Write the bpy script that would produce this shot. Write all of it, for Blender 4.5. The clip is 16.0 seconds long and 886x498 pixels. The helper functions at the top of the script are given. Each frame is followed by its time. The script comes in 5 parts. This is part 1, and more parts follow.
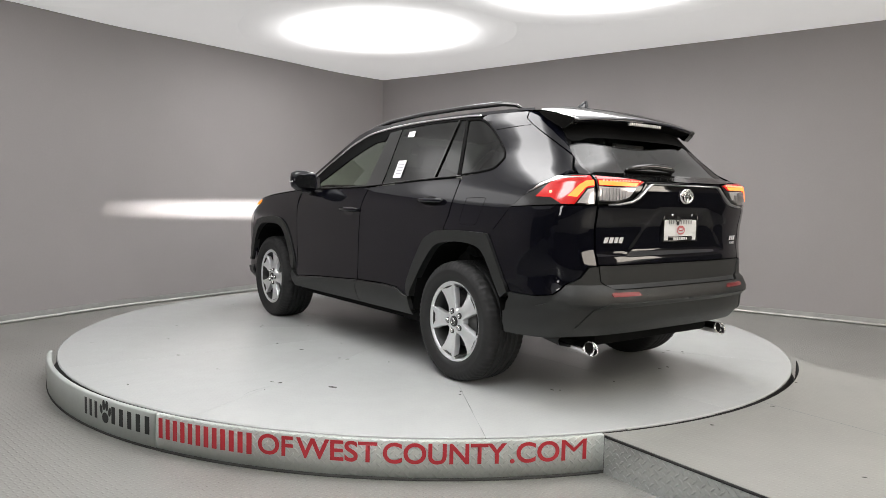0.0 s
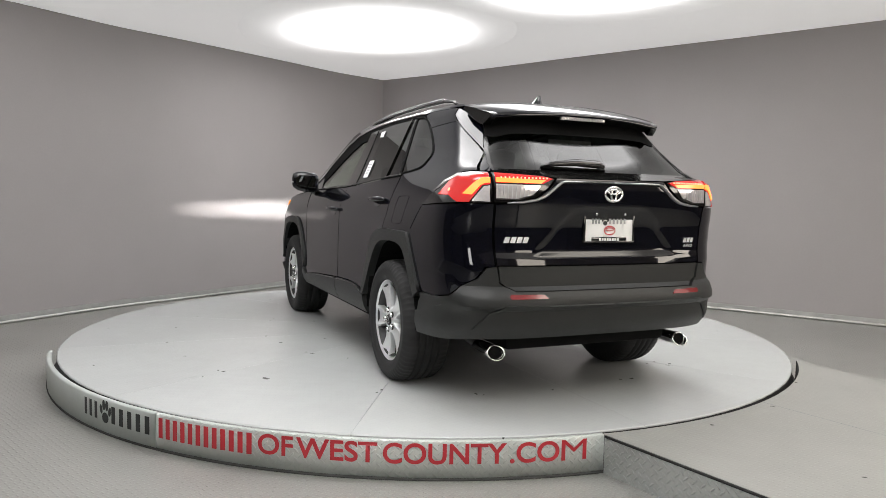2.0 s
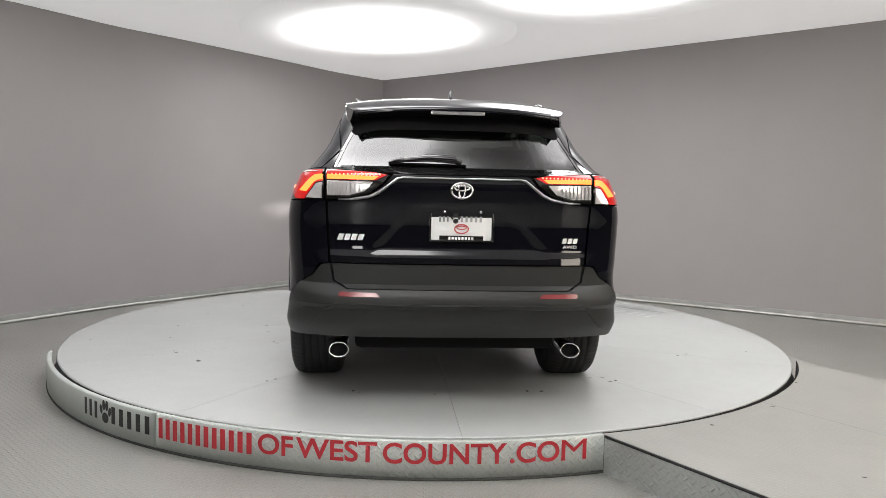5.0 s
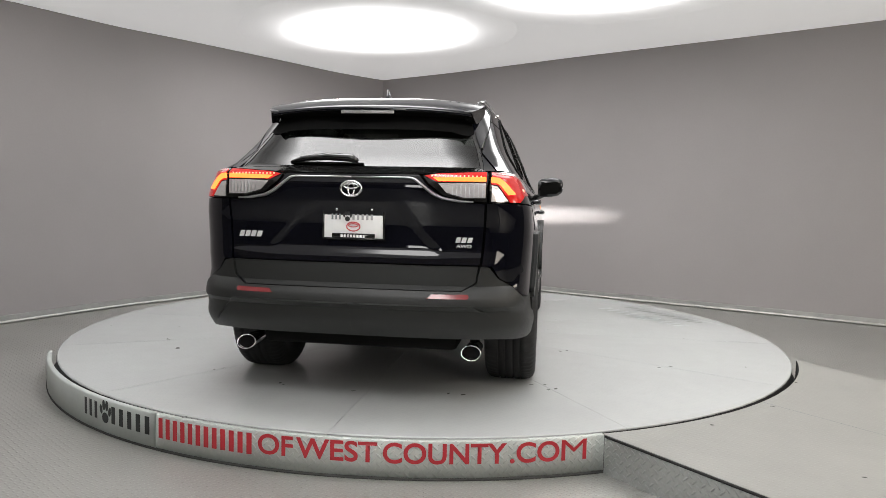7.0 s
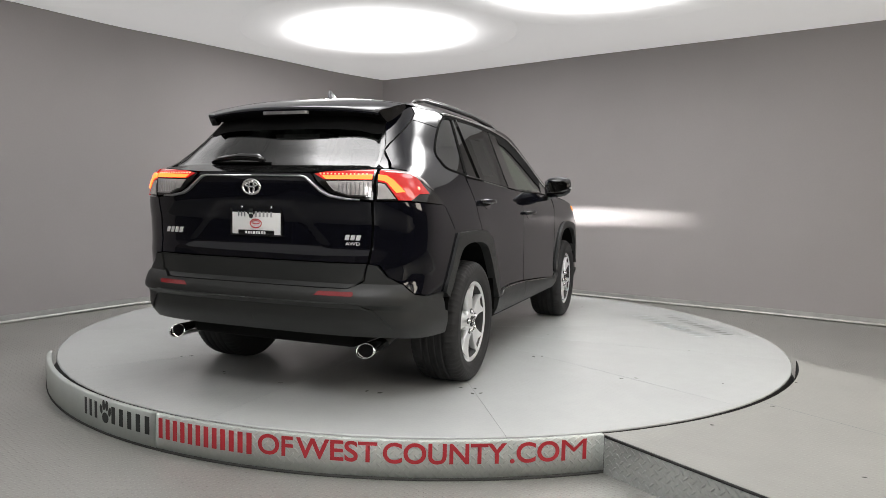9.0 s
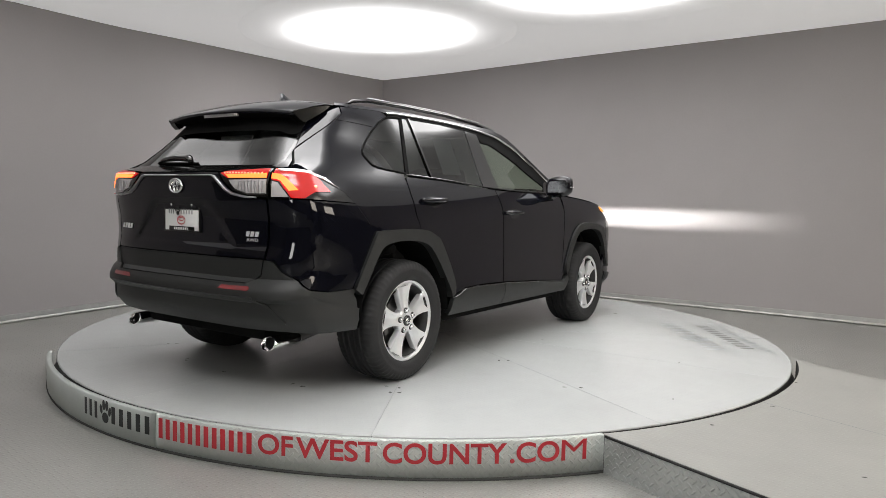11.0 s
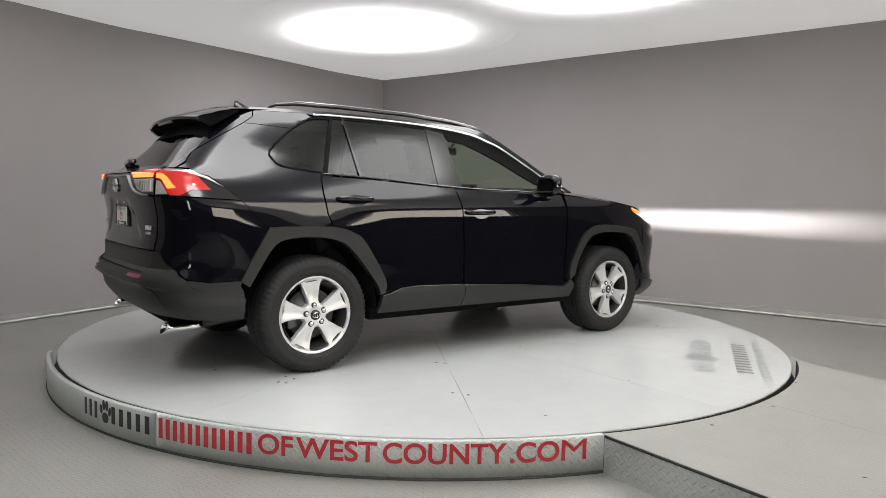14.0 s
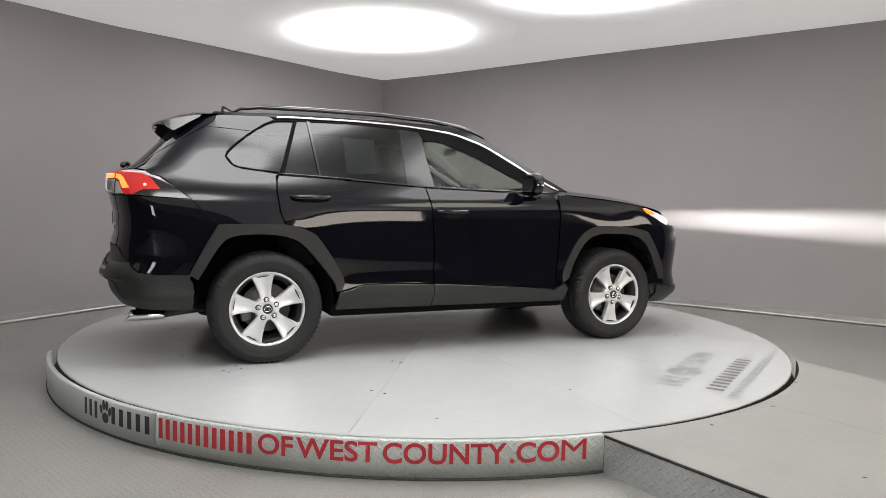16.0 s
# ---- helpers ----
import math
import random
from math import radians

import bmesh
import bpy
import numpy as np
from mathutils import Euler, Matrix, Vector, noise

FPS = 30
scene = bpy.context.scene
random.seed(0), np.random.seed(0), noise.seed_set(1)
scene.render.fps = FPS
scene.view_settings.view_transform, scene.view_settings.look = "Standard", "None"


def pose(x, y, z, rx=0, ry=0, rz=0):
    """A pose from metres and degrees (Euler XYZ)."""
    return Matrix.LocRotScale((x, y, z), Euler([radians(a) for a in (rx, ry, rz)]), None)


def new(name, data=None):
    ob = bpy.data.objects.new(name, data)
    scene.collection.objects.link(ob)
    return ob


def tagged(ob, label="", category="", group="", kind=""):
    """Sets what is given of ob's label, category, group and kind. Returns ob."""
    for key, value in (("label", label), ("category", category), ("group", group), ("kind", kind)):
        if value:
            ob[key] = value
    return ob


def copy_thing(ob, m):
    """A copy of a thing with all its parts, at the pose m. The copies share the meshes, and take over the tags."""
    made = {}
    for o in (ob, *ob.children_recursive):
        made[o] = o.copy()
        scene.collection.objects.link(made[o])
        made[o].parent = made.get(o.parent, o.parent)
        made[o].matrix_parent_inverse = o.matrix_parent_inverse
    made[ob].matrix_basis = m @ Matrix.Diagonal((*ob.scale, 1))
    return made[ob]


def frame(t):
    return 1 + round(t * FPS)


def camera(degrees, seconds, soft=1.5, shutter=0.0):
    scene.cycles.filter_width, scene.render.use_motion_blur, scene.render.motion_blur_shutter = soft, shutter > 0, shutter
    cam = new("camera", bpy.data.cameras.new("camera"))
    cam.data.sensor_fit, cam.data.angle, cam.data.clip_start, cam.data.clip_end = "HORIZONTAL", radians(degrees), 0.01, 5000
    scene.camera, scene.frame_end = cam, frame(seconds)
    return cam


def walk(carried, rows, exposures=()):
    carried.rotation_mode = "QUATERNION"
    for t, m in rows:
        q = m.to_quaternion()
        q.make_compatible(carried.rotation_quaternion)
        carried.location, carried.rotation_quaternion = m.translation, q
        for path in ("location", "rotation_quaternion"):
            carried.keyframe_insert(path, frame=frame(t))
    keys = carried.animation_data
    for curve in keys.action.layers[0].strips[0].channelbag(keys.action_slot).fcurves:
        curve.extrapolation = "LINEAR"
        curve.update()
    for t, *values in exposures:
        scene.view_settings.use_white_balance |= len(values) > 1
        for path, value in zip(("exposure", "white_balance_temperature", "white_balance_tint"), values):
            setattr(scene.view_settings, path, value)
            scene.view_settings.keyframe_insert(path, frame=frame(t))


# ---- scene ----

DECK = 0.18                       # height of the turntable's deck above the floor
TURN0, SPEED = 35.63, -6.443      # the deck's turn at the start, degrees, and degrees a second


# ---- camera ----
cam = camera(64.15, 16.0, soft=0.55)
EYE = pose(0.0, -5.882, 1.2595, 90 - 4.07, 0, -1.047) @ pose(0, 0, 0, 0, 0, 1.213)
walk(cam, [(0.0, EYE), (16.0, EYE)], exposures=[(0.0, 0.06), (4.0, 0.1), (6.4, 0.09), (7.0, 0.01), (7.6, -0.09), (9.0, -0.09), (16.0, -0.1)])

# ---- world and light ----
world = bpy.data.worlds.new("world")
world.use_nodes = True
world.node_tree.nodes["Background"].inputs[0].default_value = (0.8, 0.85, 0.9, 1)
world.node_tree.nodes["Background"].inputs[1].default_value = 0.02
scene.world = world
LAMP_STRENGTH = 8.8


# ---- materials ----
def mat(name, color, rough=0.5, metal=0.0, vary=0.12, scale=6.0, bump=0.0, bump_scale=150.0, coat=0.0, emit=None, strength=0.0, alpha=1.0, rough_vary=0.0, fine=60.0):
    m = bpy.data.materials.new(name)
    m.use_nodes = True
    nt = m.node_tree
    b = nt.nodes["Principled BSDF"]
    b.inputs["Roughness"].default_value = rough
    b.inputs["Metallic"].default_value = metal
    b.inputs["Coat Weight"].default_value = coat
    b.inputs["Coat Roughness"].default_value = 0.02
    co = nt.nodes.new("ShaderNodeTexCoord")
    if vary > 0:
        n1 = nt.nodes.new("ShaderNodeTexNoise"); n1.inputs["Scale"].default_value = scale; n1.inputs["Detail"].default_value = 4
        n2 = nt.nodes.new("ShaderNodeTexNoise"); n2.inputs["Scale"].default_value = fine; n2.inputs["Detail"].default_value = 3
        nt.links.new(co.outputs["Object"], n1.inputs["Vector"]); nt.links.new(co.outputs["Object"], n2.inputs["Vector"])
        add = nt.nodes.new("ShaderNodeMath"); add.operation = "MULTIPLY_ADD"
        nt.links.new(n2.outputs["Fac"], add.inputs[0]); add.inputs[1].default_value = 0.4; nt.links.new(n1.outputs["Fac"], add.inputs[2])
        mr = nt.nodes.new("ShaderNodeMapRange")
        mr.inputs["From Min"].default_value, mr.inputs["From Max"].default_value = 0.4, 1.0
        mr.inputs["To Min"].default_value, mr.inputs["To Max"].default_value = 1 - vary, 1 + vary
        nt.links.new(add.outputs[0], mr.inputs["Value"])
        mix = nt.nodes.new("ShaderNodeVectorMath"); mix.operation = "SCALE"
        mix.inputs[0].default_value = color[:3]
        nt.links.new(mr.outputs[0], mix.inputs["Scale"])
        nt.links.new(mix.outputs[0], b.inputs["Base Color"])
        if rough_vary:
            rr = nt.nodes.new("ShaderNodeMapRange")
            rr.inputs["From Min"].default_value, rr.inputs["From Max"].default_value = 0.4, 1.0
            rr.inputs["To Min"].default_value, rr.inputs["To Max"].default_value = rough - rough_vary, rough + rough_vary
            nt.links.new(add.outputs[0], rr.inputs["Value"]); nt.links.new(rr.outputs[0], b.inputs["Roughness"])
    else:
        b.inputs["Base Color"].default_value = (*color[:3], 1)
    if bump > 0:
        n3 = nt.nodes.new("ShaderNodeTexNoise"); n3.inputs["Scale"].default_value = bump_scale; n3.inputs["Detail"].default_value = 2
        nt.links.new(co.outputs["Object"], n3.inputs["Vector"])
        bp = nt.nodes.new("ShaderNodeBump"); bp.inputs["Strength"].default_value = bump; bp.inputs["Distance"].default_value = 0.002
        nt.links.new(n3.outputs["Fac"], bp.inputs["Height"]); nt.links.new(bp.outputs[0], b.inputs["Normal"])
    if emit:
        b.inputs["Emission Color"].default_value = (*emit, 1)
        b.inputs["Emission Strength"].default_value = strength
    return m


def tread_plate(m, pitch, strength, flat=True):
    """Raised bars of checker plate, turned by 90 degrees from cell to cell, as relief."""
    nt = m.node_tree
    b = nt.nodes["Principled BSDF"]

    def math_node(op, a, c=None, d=None):
        n = nt.nodes.new("ShaderNodeMath"); n.operation = op
        for k, val in enumerate((a, c, d)):
            if val is None:
                continue
            if isinstance(val, (int, float)):
                n.inputs[k].default_value = val
            else:
                nt.links.new(val, n.inputs[k])
        return n.outputs[0]
    uv = nt.nodes.new("ShaderNodeUVMap") if not flat else nt.nodes.new("ShaderNodeTexCoord")
    sep = nt.nodes.new("ShaderNodeSeparateXYZ")
    nt.links.new(uv.outputs["UV"] if not flat else uv.outputs["Object"], sep.inputs[0])
    u = math_node("MULTIPLY", math_node("ADD", sep.outputs[0], sep.outputs[1]), 0.7071 / pitch)
    w = math_node("MULTIPLY", math_node("SUBTRACT", sep.outputs[0], sep.outputs[1]), 0.7071 / pitch)
    fu, fw = math_node("SUBTRACT", math_node("FRACT", u), 0.5), math_node("SUBTRACT", math_node("FRACT", w), 0.5)
    par = math_node("FRACT", math_node("MULTIPLY", math_node("ADD", math_node("FLOOR", u), math_node("FLOOR", w)), 0.5))
    odd = math_node("GREATER_THAN", par, 0.25)

    def bar(p, q):
        e = math_node("ADD", math_node("POWER", math_node("ABSOLUTE", math_node("DIVIDE", p, 0.52)), 2.0), math_node("POWER", math_node("ABSOLUTE", math_node("DIVIDE", q, 0.17)), 2.0))
        n = nt.nodes.new("ShaderNodeMapRange"); n.interpolation_type = "SMOOTHSTEP"
        nt.links.new(e, n.inputs["Value"])
        n.inputs["From Min"].default_value, n.inputs["From Max"].default_value = 0.3, 1.1
        n.inputs["To Min"].default_value, n.inputs["To Max"].default_value = 1.0, 0.0
        return n.outputs[0]
    mixn = nt.nodes.new("ShaderNodeMix")
    nt.links.new(odd, mixn.inputs[0]); nt.links.new(bar(fu, fw), mixn.inputs[2]); nt.links.new(bar(fw, fu), mixn.inputs[3])
    bp = nt.nodes.new("ShaderNodeBump"); bp.inputs["Strength"].default_value = strength; bp.inputs["Distance"].default_value = 0.009
    nt.links.new(mixn.outputs[0], bp.inputs["Height"]); nt.links.new(bp.outputs[0], b.inputs["Normal"])
    return m


M_WALL = mat("grey_wall_paint", (0.30, 0.281, 0.281), 0.6, vary=0.05, scale=1.2, bump=0.15, bump_scale=220, rough_vary=0.05)
# Ceiling's even glow is added, standing in for the light it receives.
M_CEIL = mat("glowing_ceiling", (0.86, 0.86, 0.86), 0.8, vary=0.04, scale=1.0, emit=(1.0, 0.985, 0.985), strength=0.29)
M_FRAME = mat("white_frame_paint", (0.75, 0.75, 0.74), 0.5, vary=0.05)


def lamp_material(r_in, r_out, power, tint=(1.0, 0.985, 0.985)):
    """A round lamp disc; its emission fades outwards, painting a halo into the ceiling's glow."""
    m = mat("lamp_glow_halo", (0.86, 0.86, 0.86), 0.8, vary=0, emit=tint, strength=LAMP_STRENGTH)
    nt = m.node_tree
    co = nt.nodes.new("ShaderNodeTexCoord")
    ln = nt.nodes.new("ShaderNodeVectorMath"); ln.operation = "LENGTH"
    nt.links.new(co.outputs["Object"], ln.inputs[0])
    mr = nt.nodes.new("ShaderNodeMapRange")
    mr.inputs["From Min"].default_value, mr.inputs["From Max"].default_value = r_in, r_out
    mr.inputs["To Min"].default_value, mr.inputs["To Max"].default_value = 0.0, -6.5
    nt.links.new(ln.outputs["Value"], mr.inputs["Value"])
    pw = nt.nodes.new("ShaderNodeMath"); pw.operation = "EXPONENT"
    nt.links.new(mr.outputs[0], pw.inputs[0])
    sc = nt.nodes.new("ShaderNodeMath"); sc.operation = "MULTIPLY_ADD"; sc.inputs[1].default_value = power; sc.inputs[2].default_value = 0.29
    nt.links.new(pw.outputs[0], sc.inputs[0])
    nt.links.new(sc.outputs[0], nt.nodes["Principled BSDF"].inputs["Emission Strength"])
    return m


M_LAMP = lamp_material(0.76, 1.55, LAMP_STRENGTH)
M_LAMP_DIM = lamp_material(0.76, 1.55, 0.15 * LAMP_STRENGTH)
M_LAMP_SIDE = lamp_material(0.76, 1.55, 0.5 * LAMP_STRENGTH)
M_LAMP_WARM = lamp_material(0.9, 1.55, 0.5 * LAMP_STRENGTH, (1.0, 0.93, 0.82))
M_FLOOR = tread_plate(mat("tread_plate_floor", (0.36, 0.36, 0.34), 0.34, 0.5, vary=0.12, scale=1.5), 0.029, 0.6)
M_PLATE = tread_plate(mat("tread_plate_steel", (0.5, 0.52, 0.51), 0.33, 0.7, vary=0.12, scale=3), 0.03, 1.0, flat=False)
M_SKIRT = tread_plate(mat("painted_tread_plate", (0.48, 0.51, 0.49), 0.38, 0.2, vary=0.1, scale=3), 0.03, 0.55, flat=False)
M_TRIM = mat("aluminium_trim", (0.4, 0.4, 0.39), 0.45, 0.5, vary=0.15, scale=8)
M_DECK = tread_plate(mat("white_deck_paint", (0.455, 0.47, 0.465), 0.22, vary=0.05, scale=1.3, fine=9.0), 0.03, 0.05)
M_RAMP = tread_plate(mat("grey_white_platform_paint", (0.285, 0.286, 0.268), 0.36, vary=0.1, scale=1.3, fine=9.0), 0.03, 0.12)
# Near black for faces inside the gap, their shade put into the colour.
M_GAP = mat("dark_gap", (0.01, 0.01, 0.01), 0.8, vary=0.2)
M_RED = mat("red_vinyl", (0.42, 0.02, 0.03), 0.4, vary=0.08)
M_INK = mat("black_vinyl", (0.012, 0.014, 0.014), 0.45, vary=0.1)
M_GREYINK = mat("worn_grey_vinyl", (0.2, 0.22, 0.22), 0.5, vary=0.3, scale=20)
M_DARKINK = mat("worn_dark_vinyl", (0.07, 0.075, 0.075), 0.5, vary=0.3, scale=20)
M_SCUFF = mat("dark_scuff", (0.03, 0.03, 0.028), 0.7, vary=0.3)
M_PAINT = mat("black_car_paint", (0.0024, 0.0026, 0.0052), 0.035, vary=0.1, scale=400, coat=0.05)
M_CLAD = mat("dark_grey_plastic", (0.0135, 0.0145, 0.014), 0.47, vary=0.1, scale=12, bump=0.25, bump_scale=700)
M_GLOSS = mat("gloss_black_trim", (0.006, 0.006, 0.006), 0.12, vary=0.1, coat=0.5)
M_INNER = mat("matt_black_lining", (0.006, 0.006, 0.006), 0.9, vary=0.2)
M_INNER.node_tree.nodes["Principled BSDF"].inputs["Specular IOR Level"].default_value = 0.1
M_CHROME = mat("chrome", (0.82, 0.82, 0.82), 0.08, 1.0, vary=0.02)
M_ALLOY = mat("silver_alloy", (0.8, 0.81, 0.82), 0.33, 0.6, vary=0.04, scale=10)
M_TYRE = mat("black_rubber", (0.012, 0.012, 0.0125), 0.72, vary=0.2, scale=14, bump=0.3, bump_scale=260)
# Silver darkened to stand in for the dark flank the mirror would reflect.
M_MIRROR = mat("mirror_silver_darkened", (0.14, 0.145, 0.15), 0.02, 1.0, vary=0)
M_BEAD = mat("bright_metal_bead", (0.52, 0.52, 0.5), 0.4, 0.5, vary=0.15, scale=8)
M_SATIN = mat("satin_grey_metal", (0.4, 0.4, 0.41), 0.28, 0.9, vary=0.05)
M_BADGE = mat("bright_silver_badge", (0.8, 0.8, 0.8), 0.3, 0.4, vary=0.03)
M_STEEL = mat("brake_steel", (0.2, 0.2, 0.2), 0.6, 0.7, vary=0.2)
M_DARKSTEEL = mat("dark_cast_steel", (0.05, 0.05, 0.05), 0.55, 0.6, vary=0.2)
M_WHITE = mat("white_paper", (0.8, 0.8, 0.79), 0.6, vary=0.03)
M_SEAT = mat("black_seat_fabric", (0.018, 0.018, 0.019), 0.9, vary=0.25, scale=60)
M_BEIGE = mat("light_headlining", (0.45, 0.44, 0.4), 0.9, vary=0.08)
M_RLENS = mat("red_lens", (0.35, 0.008, 0.006), 0.08, vary=0.05, coat=1.0, emit=(1.0, 0.012, 0.014), strength=0.3)
M_RGLOW = mat("red_light_bar", (0.6, 0.05, 0.02), 0.2, vary=0, emit=(1.0, 0.17, 0.03), strength=3.2)
M_BULB = mat("bright_bulb", (1, 0.5, 0.4), 0.3, vary=0, emit=(1.0, 0.25, 0.10), strength=1.3)
M_CLENS = mat("smoked_clear_lens", (0.72, 0.69, 0.69), 0.16, 0.45, vary=0.12, scale=40, coat=1.0)
M_REFL = mat("red_reflector", (0.2, 0.01, 0.013), 0.15, vary=0.15, scale=80, coat=1.0)
M_AMBER = mat("amber_marker", (0.6, 0.2, 0.02), 0.2, vary=0, emit=(1.0, 0.3, 0.03), strength=0.9)
M_HEAD = mat("headlamp_emitter", (1, 1, 1), 0.3, vary=0, emit=(1.0, 0.98, 0.95), strength=45000.0)
M_HLENS = mat("headlamp_glass_edge", (0.7, 0.7, 0.72), 0.1, 0.6, vary=0.1, emit=(1, 1, 1), strength=0.6)


def glass(name, color, base=0.06):
    m = bpy.data.materials.new(name)
    m.use_nodes = True
    nt = m.node_tree
    nt.nodes.clear()
    out = nt.nodes.new("ShaderNodeOutputMaterial")
    tr = nt.nodes.new("ShaderNodeBsdfTransparent"); tr.inputs[0].default_value = (*color, 1)
    gl = nt.nodes.new("ShaderNodeBsdfGlossy"); gl.inputs["Roughness"].default_value = 0.01
    lw = nt.nodes.new("ShaderNodeLayerWeight"); lw.inputs[0].default_value = 0.5
    pw = nt.nodes.new("ShaderNodeMath"); pw.operation = "POWER"; pw.inputs[1].default_value = 4.0
    nt.links.new(lw.outputs["Facing"], pw.inputs[0])
    fr = nt.nodes.new("ShaderNodeMath"); fr.operation = "MULTIPLY_ADD"; fr.inputs[1].default_value = 0.91; fr.inputs[2].default_value = base
    nt.links.new(pw.outputs[0], fr.inputs[0])
    mx = nt.nodes.new("ShaderNodeMixShader")
    nt.links.new(fr.outputs[0], mx.inputs[0]); nt.links.new(tr.outputs[0], mx.inputs[1]); nt.links.new(gl.outputs[0], mx.inputs[2])
    nt.links.new(mx.outputs[0], out.inputs[0])
    return m


M_CLEAR = glass("clear_glass", (0.64, 0.71, 0.63), 0.02)
M_TINT = glass("tinted_glass", (0.1, 0.115, 0.11))


# ---- mesh helpers ----
def smooth(bm, angle=35):
    for f in bm.faces:
        f.smooth = True
    for e in bm.edges:
        if len(e.link_faces) == 2 and e.calc_face_angle(0) > radians(angle):
            e.smooth = False


def part(name, bm, material, parent=None, label="", flat=False):
    """Links a bmesh as one mesh object under a thing or part."""
    if not flat:
        smooth(bm)
    me = bpy.data.meshes.new(name)
    bm.to_mesh(me)
    bm.free()
    me.materials.append(material)
    ob = new(name, me)
    if parent is not None:
        ob.parent = parent
    if label:
        ob["label"] = label
    return ob


def box(bm, x0, x1, y0, y1, z0, z1, bevel=0.0, m=None):
    r = bmesh.ops.create_cube(bm, size=1.0)
    vs = r["verts"]
    for q in vs:
        q.co = Vector((x0 + (q.co.x + 0.5) * (x1 - x0), y0 + (q.co.y + 0.5) * (y1 - y0), z0 + (q.co.z + 0.5) * (z1 - z0)))
    if bevel > 0:
        es = list({e for q in vs for e in q.link_edges})
        vs = list({q for f in bmesh.ops.bevel(bm, geom=es, offset=bevel, segments=2, affect="EDGES", profile=0.5)["faces"] for q in f.verts} | {q for q in vs if q.is_valid})
    if m is not None:
        for q in vs:
            q.co = m @ q.co
    return vs


def tube(bm, pts, radius, seg=10, flat=1.0, up=Vector((0, 0, 1))):
    """A capped tube along points. radius: one number or one for each point; flat squeezes it along up."""
    pts = [Vector(q) for q in pts]
    rings = []
    for i, c in enumerate(pts):
        d = (pts[min(i + 1, len(pts) - 1)] - pts[max(i - 1, 0)]).normalized()
        a = d.cross(up)
        a = a.normalized() if a.length > 1e-4 else d.cross(Vector((1, 0, 0))).normalized()
        b = a.cross(d).normalized()
        r = radius[i] if isinstance(radius, (list, tuple)) else radius
        rings.append([bm.verts.new(c + r * (math.cos(k * 2 * math.pi / seg) * a + flat * math.sin(k * 2 * math.pi / seg) * b)) for k in range(seg)])
    for p0, p1 in zip(rings, rings[1:]):
        for k in range(seg):
            bm.faces.new((p0[k], p0[(k + 1) % seg], p1[(k + 1) % seg], p1[k]))
    bm.faces.new(rings[0][::-1]); bm.faces.new(rings[-1])


def lathe(bm, profile, seg=48, axis="X"):
    """Turns a profile of (radius, along) about the x axis."""
    rings = []
    for r, a in profile:
        rings.append([bm.verts.new((a, r * math.cos(k * 2 * math.pi / seg), r * math.sin(k * 2 * math.pi / seg))) for k in range(seg)])
    for p0, p1 in zip(rings, rings[1:]):
        for k in range(seg):
            bm.faces.new((p0[k], p0[(k + 1) % seg], p1[(k + 1) % seg], p1[k]))
    return rings


def curve_line(table, t):
    """Straight interpolation in a table of (t, value)."""
    if t <= table[0][0]:
        return table[0][1]
    for (a, p), (b, q) in zip(table, table[1:]):
        if t <= b:
            return p + (q - p) * (t - a) / (b - a)
    return table[-1][1]


def soft_line(table, t, r=0.025):
    return sum(curve_line(table, t + k * r) for k in (-1, -0.5, 0, 0.5, 1)) / 5


def spline(pts, n=4, closed=False):
    """Points on a smooth line through pts."""
    out, m = [], len(pts)
    for i in range(m if closed else m - 1):
        g = lambda k: pts[k % m] if closed else pts[max(0, min(m - 1, k))]
        p0, p1, p2, p3 = g(i - 1), g(i), g(i + 1), g(i + 2)
        for k in range(n):
            t = k / n
            out.append(tuple(0.5 * (2 * b + (c - a) * t + (2 * a - 5 * b + 4 * c - d) * t * t + (3 * b - a - 3 * c + d) * t ** 3) for a, b, c, d in zip(p0, p1, p2, p3)))
    if not closed:
        out.append(tuple(pts[-1]))
    return out


# ---- room ----
# Wall lines and ceiling slope are bent to fit the camera's view.
def ceil_z(x):
    return 3.14 + 0.018 * x + min(0.0, 0.021 * (x + 0.8))


WALL_L = [(-6.3, -2.7), (-4.78, -0.57), (-3.84, 1.08), (-3.40, 1.88), (-2.96, 2.50), (-2.52, 3.16), (-2.02, 3.91), (-1.41, 4.85), (-0.80, 5.58)]
WALL_R = [(-0.80, 5.58), (0.28, 4.87), (1.75, 3.74), (2.35, 3.30), (3.09, 2.78), (3.6, 2.42), (4.75, 1.58), (6.5, 0.3), (7.4, -0.4)]
WALL_B = [(7.4, -0.4), (6.6, -6.5), (4.0, -9.0), (-4.0, -9.0), (-6.6, -6.5), (-6.3, -2.7)]


